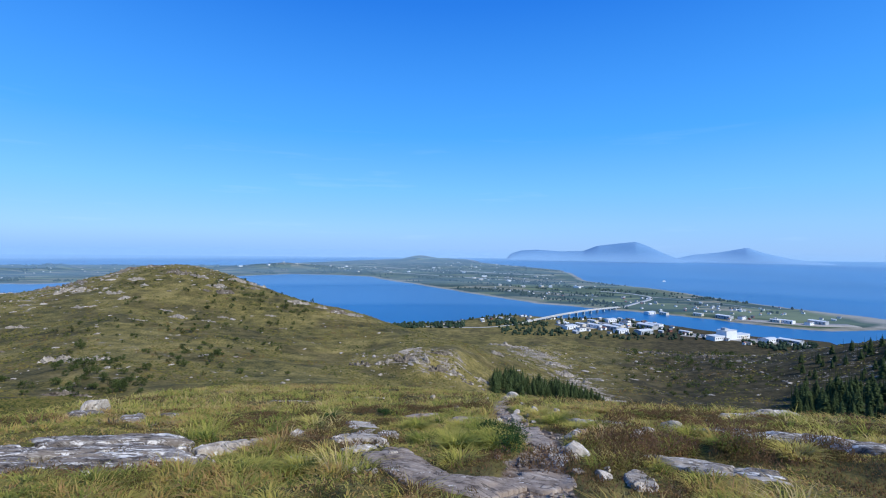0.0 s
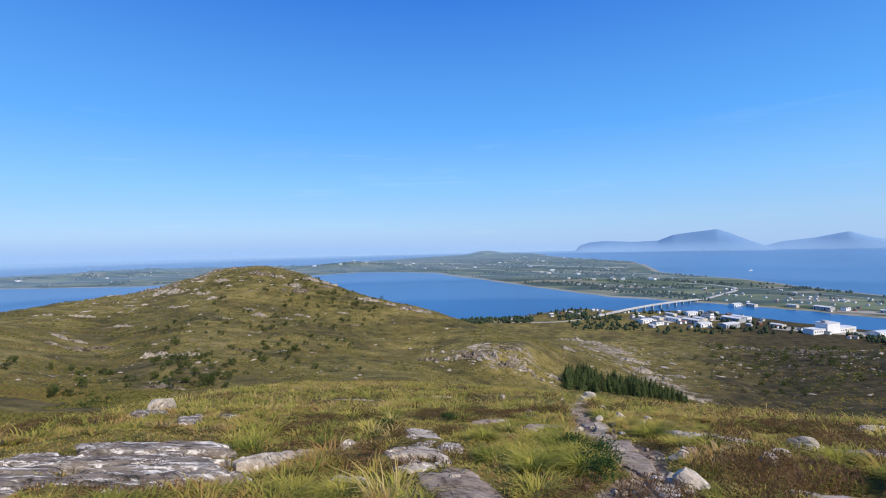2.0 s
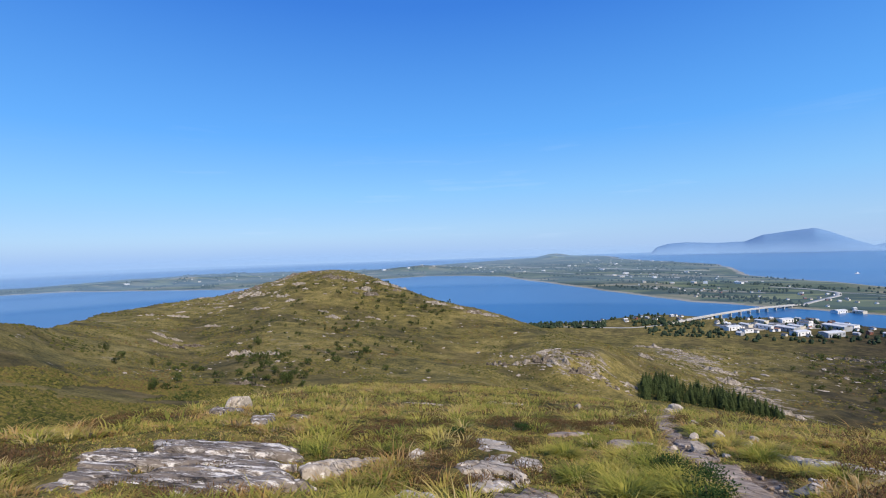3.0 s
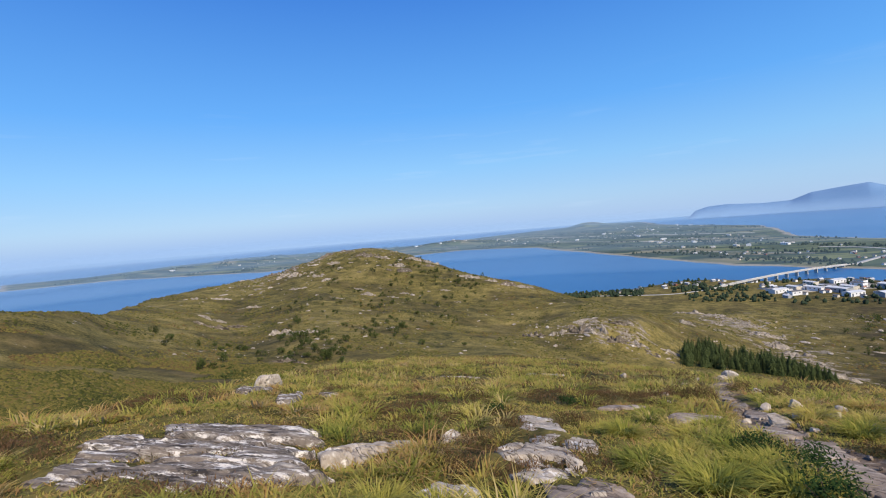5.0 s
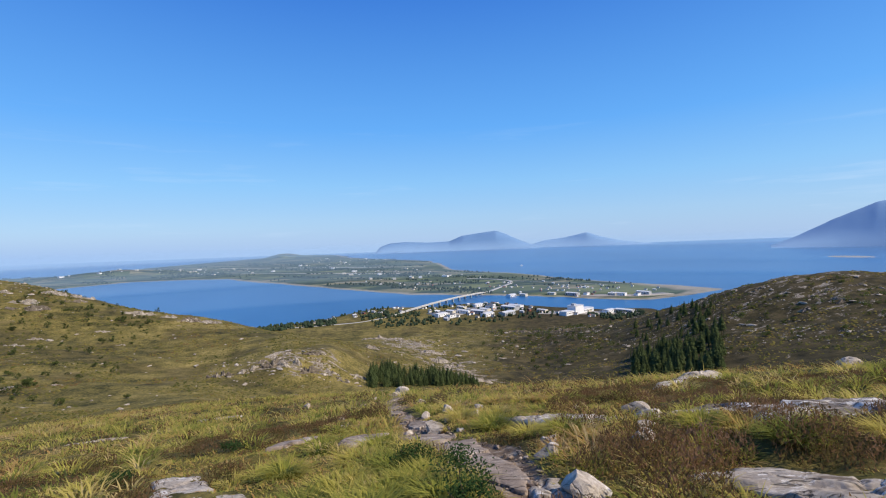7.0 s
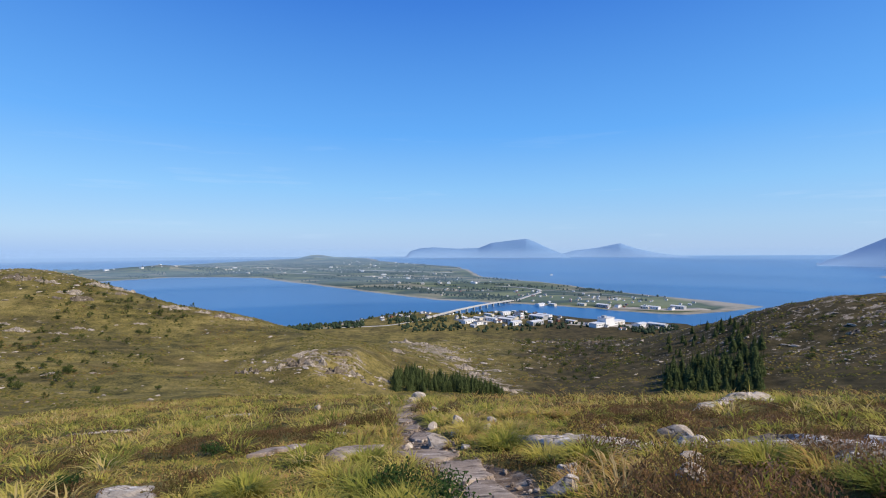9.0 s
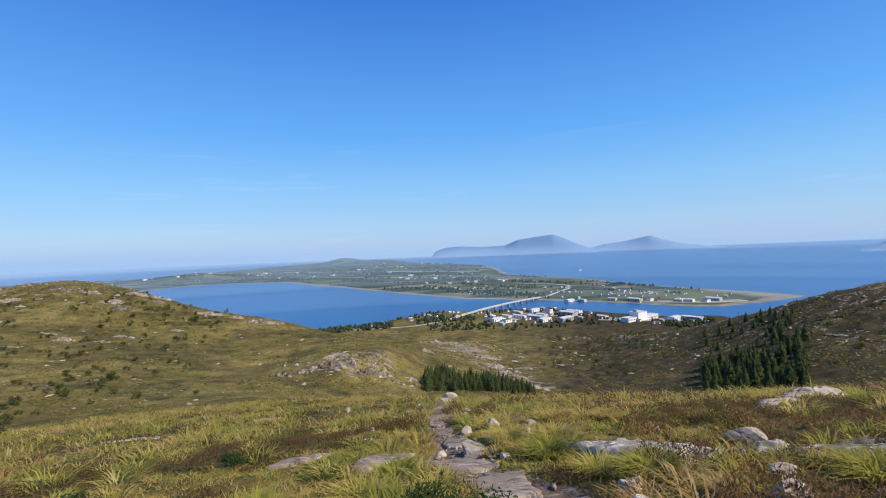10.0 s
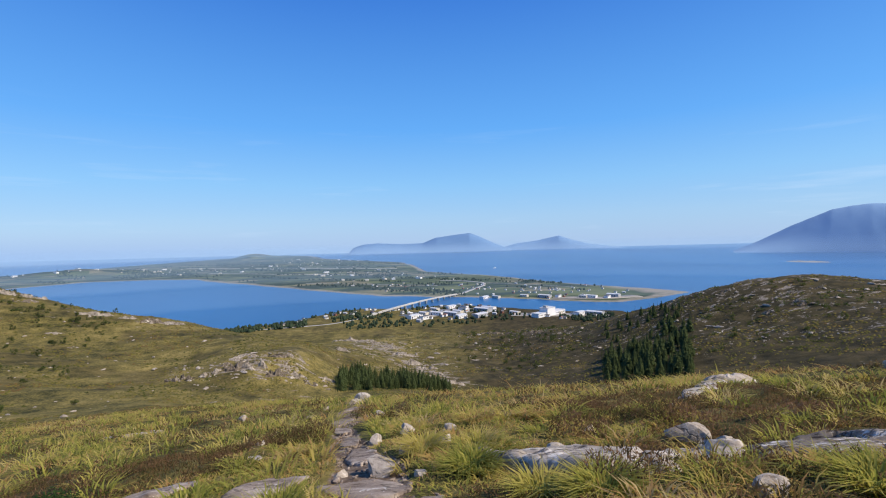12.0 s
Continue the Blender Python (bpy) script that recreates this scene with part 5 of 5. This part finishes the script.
def build_shrubs():
    rng = random.Random(47)
    protos = []
    for k in range(5):
        root = new("juniper_shrub")
        part("foliage", leaf_bm(260, 1.0, 1.0, 0.75 + 0.2 * (k % 3), 0.16, 90 + k), M_SHRUB, root)
        part("stem", taper_bm([(0, 0, -0.2), (0.05, 0, 0.5), (0.1, 0.05, 0.9)], [0.06, 0.04, 0.02], 5), M_BARK, root)
        tagged(root, "dark green juniper shrub dotted on the heath slope", "shrub", "shrubs on the slopes")
        protos.append(root)
    spots = []
    for a0, a1, r0, r1, n, s0, s1 in [(-48, -30, 95, 150, 30, 0.7, 1.5), (-40, -18, 130, 240, 70, 0.8, 1.7), (-34, -15, 240, 340, 60, 0.9, 1.9), (-38, -32, 112, 150, 18, 0.9, 1.6), (-30, -25, 150, 175, 10, 1.0, 1.9), (-52, -44, 110, 160, 8, 1.0, 1.8),
                                      (46, 62, 215, 310, 28, 0.9, 1.8), (24, 36, 230, 380, 34, 1.0, 2.4), (-22, -16, 270, 312, 16, 1.0, 1.8), (-36, -34, 110, 120, 8, 1.0, 1.9), (20, 26, 250, 390, 16, 1.0, 2.0)]:
        for _ in range(n):
            spots.append((rng.uniform(a0, a1), rng.uniform(r0, r1), 0.75 * rng.uniform(s0, s1)))
    for i, (az, r, s) in enumerate(spots):
        x, y = polar(az, r)
        m = Matrix.LocRotScale((x, y, gz(x, y)), Euler((0, 0, rng.uniform(0, 6))), None)
        if i < 5:
            ob = protos[i]
            ob.matrix_basis = m
        else:
            ob = copy_thing(protos[i % 5], m)
        ob.scale = (s, s, s)


build_shrubs()

# ---------------------------------------------------------------- the harbour town, bridge and farms


def base_z(x, y):
    """Height of the land, hill side or peninsula."""
    z1 = gz(x, y)
    z2 = float(low_z(np.array([float(x)]), np.array([float(y)]))[0][0])
    return max(z1, z2)


def gable_bm(w, l, h, rise, over=0.3, thick=0.25):
    bm = bmesh.new()
    prof = [(-w / 2 - over, h - 0.1), (0, h + rise), (w / 2 + over, h - 0.1), (w / 2 + over, h - 0.1 + thick), (0, h + rise + thick), (-w / 2 - over, h - 0.1 + thick)]
    ends = []
    for yy in (-l / 2 - over, l / 2 + over):
        ends.append([bm.verts.new((px, yy, pz)) for px, pz in prof])
    for i in range(6):
        j = (i + 1) % 6
        bm.faces.new((ends[0][i], ends[0][j], ends[1][j], ends[1][i]))
    for e, sgn in ((ends[0], 1), (ends[1], -1)):
        for q in ((0, 1, 4, 5), (1, 2, 3, 4)):
            bm.faces.new([e[k] for k in (q if sgn > 0 else q[::-1])])
    bmesh.ops.recalc_face_normals(bm, faces=bm.faces)
    return bm


def wall_bm(w, l, h, rise):
    bm = bmesh.new()
    a = [bm.verts.new((px, -l / 2, pz)) for px, pz in ((-w / 2, -1.5), (w / 2, -1.5), (w / 2, h), (0, h + rise), (-w / 2, h))]
    b = [bm.verts.new((px, l / 2, pz)) for px, pz in ((-w / 2, -1.5), (w / 2, -1.5), (w / 2, h), (0, h + rise), (-w / 2, h))]
    bm.faces.new(a)
    bm.faces.new(b[::-1])
    for i in range(5):
        j = (i + 1) % 5
        bm.faces.new((a[j], a[i], b[i], b[j]))
    return bm


def house(w, l, h, rise, wall, roof, label, name="house", cat="house", group="houses of the town"):
    root = new(name)
    part("wall", wall_bm(w, l, h, rise), wall, root)
    part("roof", gable_bm(w, l, h, rise), roof, root)
    for sx in (-1, 1):
        for k in (-1, 1):
            part("window", box_bm(sx * w / 2 - 0.06, sx * w / 2 + 0.06, k * l / 4 - 0.5, k * l / 4 + 0.5, h * 0.4, h * 0.75), M_GLASS, root)
    return tagged(root, label, cat, group)


def hall(w, l, h, wall, roof, label, seed=0):
    root = new("warehouse")
    part("wall", box_bm(-w / 2, w / 2, -l / 2, l / 2, -1.5, h), wall, root)
    part("roof", gable_bm(w, l, h, 0.08 * w, 0.15, 0.3), roof, root)
    n = max(2, int(l / 5))
    for k in range(n):
        yy = -l / 2 + (k + 0.5) * l / n
        for sx in (-1, 1):
            part("door" if (k + seed) % 3 == 0 else "window", box_bm(sx * w / 2 - 0.08, sx * w / 2 + 0.08, yy - 0.9, yy + 0.9, 0.0 if (k + seed) % 3 == 0 else h * 0.5, h * 0.75), M_GLASS, root)
    return tagged(root, label, "warehouse", "harbour buildings")


def build_town():
    rng = random.Random(51)
    protos = [house(5, 7, 3.2, 1.6, M_WHITE, M_ROOFD, "white timber house with a slate roof"),
              house(4.5, 6, 3.0, 1.5, M_WHITE, M_ROOFR, "white timber house with a red tiled roof"),
              house(5, 8, 3.0, 1.5, M_CREAM, M_ROOFD, "cream timber house with a dark roof"),
              house(4.5, 6.5, 3.4, 1.7, M_REDW, M_ROOFD, "red-brown timber house with a dark roof"),
              house(5.5, 9, 3.2, 1.4, M_GREYW, M_ROOFL, "grey clad house with a pale roof")]
    halls = [hall(11, 22, 5, M_WHITE, M_ROOFL, "long white harbour shed with a sheet roof", 0),
             hall(9, 16, 4.5, M_CREAM, M_ROOFL, "cream harbour shed with a pale roof", 1),
             hall(13, 26, 5.5, M_GREYW, M_ROOFL, "grey warehouse with a pale sheet roof", 2),
             hall(8, 14, 5, M_WHITE, M_ROOFD, "white workshop with a dark roof", 1)]
    done = set()

    def put(proto, x, y, turn):
        size = 0.78 if proto in protos else 0.9
        m = Matrix.LocRotScale((x, y, base_z(x, y)), Euler((0, 0, radians(turn))), (size, size, size))
        if proto.name in done:
            copy_thing(proto, m)
        else:
            done.add(proto.name)
            proto.matrix_basis = m
    # halls round the harbour
    for x, y, k in [(276, 612, 0), (262, 600, 2), (225, 600, 1), (240, 618, 3), (212, 588, 2), (196, 600, 0), (180, 610, 1), (170, 575, 3), (160, 590, 0), (205, 640, 1), (232, 650, 0),
                    (250, 640, 3), (290, 560, 1), (362, 520, 0), (380, 512, 2), (345, 540, 1), (215, 565, 0), (240, 560, 2), (330, 748, 0), (350, 742, 1), (420, 700, 2), (470, 662, 1), (480, 655, 0),
                    (500, 640, 3), (520, 650, 2), (440, 690, 3), (395, 725, 1)]:
        put(halls[k], x, y, rng.choice((28, 35, 118, 122, 30)))
    # houses
    n = 0
    for x0, x1, y0, y1, c, turn in [(150, 300, 545, 680, 62, 30), (60, 130, 640, 700, 14, 40), (-10, 60, 610, 660, 9, 20), (300, 400, 500, 545, 14, 30),
                                    (340, 500, 760, 1000, 30, 30), (400, 600, 680, 840, 30, 30), (200, 330, 880, 1100, 12, 30)]:
        for _ in range(c):
            x, y = rng.uniform(x0, x1), rng.uniform(y0, y1)
            if base_z(x, y) < SEA + 0.3:
                continue
            put(protos[rng.choice((0, 0, 0, 1, 2, 3, 4))], x, y, turn + rng.choice((0, 90)) + rng.uniform(-8, 8))
    # scattered farms and villages far over the peninsula
    for x0, x1, y0, y1, c in [(100, 420, 1050, 1700, 40), (-500, 300, 1900, 2600, 40), (-900, -300, 2050, 2400, 44), (-1900, -1000, 1350, 2200, 44), (0, 450, 2600, 3400, 30)]:
        for _ in range(c):
            x, y = rng.uniform(x0, x1), rng.uniform(y0, y1)
            if base_z(x, y) < SEA + 0.8:
                continue
            p = protos[rng.choice((0, 0, 2, 4))] if rng.random() < 0.8 else halls[rng.choice((0, 1))]
            put(p, x, y, rng.uniform(0, 180))


build_town()


def build_factory():
    root = new("factory")
    x, y = 322, 532
    root.matrix_basis = Matrix.LocRotScale((x, y, base_z(x, y)), Euler((0, 0, radians(24))), (0.68, 0.68, 0.68))
    part("tower", box_bm(-13, 13, -9, 9, -2, 15, 0.3), M_WHITE, root, "tall white windowless block")
    part("roof", box_bm(-13.4, 13.4, -9.4, 9.4, 15.05, 15.6), M_ROOFL, root)
    part("annex", box_bm(13.05, 48, -8, 8, -2, 6.5, 0.2), M_WHITE, root)
    part("annex_roof", box_bm(12.9, 48.3, -8.3, 8.3, 6.55, 7.0), M_ROOFL, root)
    part("wing", box_bm(-38, -13.05, -7, 9, -2, 7.5, 0.2), M_WHITE, root)
    part("wing_roof", box_bm(-38.3, -12.9, -7.3, 9.3, 7.55, 8.0), M_ROOFL, root)
    part("penthouse", box_bm(-10, -3, -4, 3, 15.65, 19), M_GREYW, root)
    for k in range(8):
        part("window", box_bm(16 + k * 4, 18 + k * 4, -8.1, -7.9, 2.5, 4.2), M_GLASS, root)
    for k in range(5):
        part("window", box_bm(-35 + k * 4.4, -33 + k * 4.4, -7.1, -6.9, 3, 5), M_GLASS, root)
    tagged(root, "tall white fish factory block with low wings on the quay", "factory")


build_factory()


def ribbon(name, pts, width, mat, label, cat, lift=0.3, zs=None):
    """A road along plan points, lying on the land or at given heights."""
    fine = []
    for (ax, ay), (bx, by) in zip(pts, pts[1:]):
        k = max(2, int(math.hypot(bx - ax, by - ay) / 6))
        fine += [(ax + (bx - ax) * i / k, ay + (by - ay) * i / k) for i in range(k)]
    fine.append(pts[-1])
    p = np.array(fine, float)
    for _ in range(6):
        p[1:-1] = 0.25 * p[:-2] + 0.5 * p[1:-1] + 0.25 * p[2:]
    t = np.gradient(p, axis=0)
    nrm = np.stack([-t[:, 1], t[:, 0]], 1) / np.linalg.norm(t, axis=1)[:, None]
    z = np.array([max(base_z(q[0], q[1]), SEA + 0.6) for q in p]) + lift
    for _ in range(4):
        z[1:-1] = 0.25 * z[:-2] + 0.5 * z[1:-1] + 0.25 * z[2:]
    rows = []
    for off, dz in ((-0.5, -1.0), (-0.5, 0.0), (0.0, 0.06), (0.5, 0.0), (0.5, -1.0)):
        rows.append(np.stack([p[:, 0] + nrm[:, 0] * off * width, p[:, 1] + nrm[:, 1] * off * width, z + dz], 1))
    v = np.stack(rows, 1).reshape(-1, 3)
    ob = new(name, array_mesh(name, v, grid_faces(len(p), 5), mat))
    return tagged(ob, label, cat, kind="structure")


ribbon("road", [(-40, 600), (20, 590), (58, 589), (99, 618)], 3.4, M_ROAD, "pale sunlit asphalt road running to the bridge", "road")
ribbon("road", [(312, 816), (355, 872), (420, 950), (445, 1010), (425, 1080), (380, 1130)], 9.0, M_ROAD, "pale main road curving across the peninsula", "road")
ribbon("road", [(445, 1000), (520, 900), (560, 800)], 3.0, M_ROAD, "pale country road between fields", "road")
ribbon("road", [(60, 1250), (200, 1130), (330, 1000)], 3.5, M_ROAD, "pale road along the fields by the bay", "road")
ribbon("road", [(-420, 2500), (100, 2050), (420, 1750)], 16, M_CONC, "long pale airport runway on the flat land", "runway")
ribbon("road", [(-250, 1950), (60, 1640), (300, 1420)], 9, M_CONC, "pale taxiway across the flat land", "runway")
ribbon("pavement", [(158, 600), (200, 622), (262, 628)], 46, M_YARD, "pale gravel yards of the harbour", "yard", 0.15)
ribbon("pavement", [(285, 560), (330, 532), (400, 508)], 26, M_YARD, "pale concrete quay by the factory", "quay", 0.15)
ribbon("pavement", [(430, 690), (500, 640), (560, 640)], 26, M_YARD, "pale gravel quay on the sandy spit", "quay", 0.15)


def build_bridge():
    root = new("bridge")
    ax, ay, bx, by = 99.0, 620.0, 310.0, 814.0
    root.matrix_basis = Matrix.LocRotScale((ax, ay, SEA), Euler((0, 0, math.atan2(by - ay, bx - ax))), None)
    length, n = math.hypot(bx - ax, by - ay), 28

    def camber(u):
        return 3.2 + 3.2 * math.sin(math.pi * min(1, max(0, u)))

    def strip(y0, y1, d0, d1):
        bm = bmesh.new()
        prev = None
        for i in range(n + 1):
            u = i / n
            h = camber(u)
            ring = [bm.verts.new((u * length, yy, h + dz)) for yy, dz in ((y0, d0), (y1, d0), (y1, d1), (y0, d1))]
            if prev:
                for k in range(4):
                    bm.faces.new((prev[k], prev[(k + 1) % 4], ring[(k + 1) % 4], ring[k]))
            prev = ring
        bmesh.ops.recalc_face_normals(bm, faces=bm.faces)
        return bm
    part("deck", strip(-2.6, 2.6, -0.9, 0), M_CONC, root)
    part("railing", strip(-2.65, -2.45, 0.01, 0.55), M_CONC, root)
    part("railing", strip(2.45, 2.65, 0.01, 0.55), M_CONC, root)
    for i in range(1, 14):
        u = i / 14
        part("pier", box_bm(u * length - 0.7, u * length + 0.7, -1.8, 1.8, -3, camber(u) - 0.92), M_CONC, root)
    tagged(root, "long low concrete bridge crossing the sound", "bridge")


build_bridge()


def build_far_woods():
    rng = np.random.default_rng(77)
    n = 26000
    x = rng.uniform(-1900, 640, n)
    y = np.exp(rng.uniform(np.log(640), np.log(3000), n))
    z, sd = low_z(x, y)
    u, w = x * 0.80 + y * 0.60, -x * 0.60 + y * 0.80
    belt = fbm(u / 60, w / 260, 83, 4) + 0.10 * smooth(400, 560, x) * smooth(800, 950, y)
    ok = (sd > 22) & (belt > 0.20)
    pts = [np.stack([x[ok], y[ok], z[ok], rng.uniform(3.0, 5.5, ok.sum())], 1)]
    for x0, x1, y0, y1, c in [(-75, 30, 585, 640, 260), (60, 140, 600, 650, 110), (330, 420, 470, 515, 150), (150, 300, 520, 560, 60), (160, 300, 575, 690, 90), (20, 110, 650, 720, 60), (70, 150, 540, 590, 80)]:
        xx, yy = rng.uniform(x0, x1, c), rng.uniform(y0, y1, c)
        zz = ground(xx, yy)
        k = zz > SEA + 0.5
        pts.append(np.stack([xx[k], yy[k], zz[k], rng.uniform(2.2, 4.6, k.sum())], 1))
    p = np.concatenate(pts)
    m, k = len(p), 6
    vs, fs = [], []
    ang = rng.uniform(0, 6.28, (m, 1)) + np.arange(k)[None] * 2 * np.pi / k
    for frac, rad in ((0.0, 0.34), (0.45, 0.5), (0.8, 0.3)):
        rr = p[:, 3:4] * rad * rng.uniform(0.7, 1.3, (m, k))
        vs.append(np.stack([p[:, 0:1] + np.cos(ang) * rr, p[:, 1:2] + np.sin(ang) * rr, p[:, 2:3] + p[:, 3:4] * frac * rng.uniform(0.85, 1.15, (m, k)) - 0.2], -1))
    tip = np.stack([p[:, 0], p[:, 1], p[:, 2] + p[:, 3]], 1)[:, None]
    v = np.concatenate(vs + [tip], 1).reshape(-1, 3)
    o = (np.arange(m) * (3 * k + 1))[:, None, None]
    f = []
    for ring in range(2):
        for i in range(k):
            a, b, c, d = ring * k + i, ring * k + (i + 1) % k, (ring + 1) * k + (i + 1) % k, (ring + 1) * k + i
            f += [(a, b, c), (a, c, d)]
    f += [(2 * k + i, 2 * k + (i + 1) % k, 3 * k) for i in range(k)]
    ob = new("far_woods", array_mesh("far_woods", v, (np.array(f)[None] + o).reshape(-1, 3), M_FARWOOD, True))
    tagged(ob, "dark belts of far woodland between fields and houses", "woods", kind="stuff")


build_far_woods()


def build_boat():
    root = new("boat")
    root.matrix_basis = Matrix.LocRotScale((718, 1526, SEA), Euler((0, 0, radians(200))), None)
    bm = bmesh.new()
    prof = [(-7, 1.6), (-4, 2.2), (2, 2.1), (5.5, 1.1), (7.5, 0.05)]
    top = [bm.verts.new((px, s * w, 1.6)) for s in (1, -1) for px, w in (prof if s > 0 else prof[::-1])]
    bot = [bm.verts.new((px * 0.9, s * w * 0.7, -0.5)) for s in (1, -1) for px, w in (prof if s > 0 else prof[::-1])]
    bm.faces.new(top)
    for i in range(len(top)):
        j = (i + 1) % len(top)
        bm.faces.new((top[i], bot[i], bot[j], top[j]))
    bmesh.ops.recalc_face_normals(bm, faces=bm.faces)
    part("hull", bm, M_WHITE, root)
    part("wheelhouse", box_bm(-3, 1.5, -1.4, 1.4, 1.62, 4.2, 0.2), M_WHITE, root)
    part("window", box_bm(1.45, 1.6, -1.1, 1.1, 2.9, 3.7), M_GLASS, root)
    tagged(root, "small white motor boat under way on the open sea", "boat")


build_boat()


def build_skerry():
    az = np.linspace(0, 2 * np.pi, 48, endpoint=False)
    s = np.linspace(0, 1, 8)
    A, S = np.meshgrid(az, s, indexing="ij")
    x, y = 1690 + np.cos(A) * S * 46, 1110 + np.sin(A) * S * 75
    z = SEA + 2.2 * (1 - S**2) * (1 + 1.2 * fbm(x / 14, y / 14, 91, 3)) - 1.0 * (S > 0.95)
    ob = new("skerry", array_mesh("skerry", np.stack([x.ravel(), y.ravel(), z.ravel()], 1), grid_faces(48, 8, True), M_YARD))
    tagged(ob, "low bare rock skerry just above the sea", "skerry", kind="structure")


build_skerry()
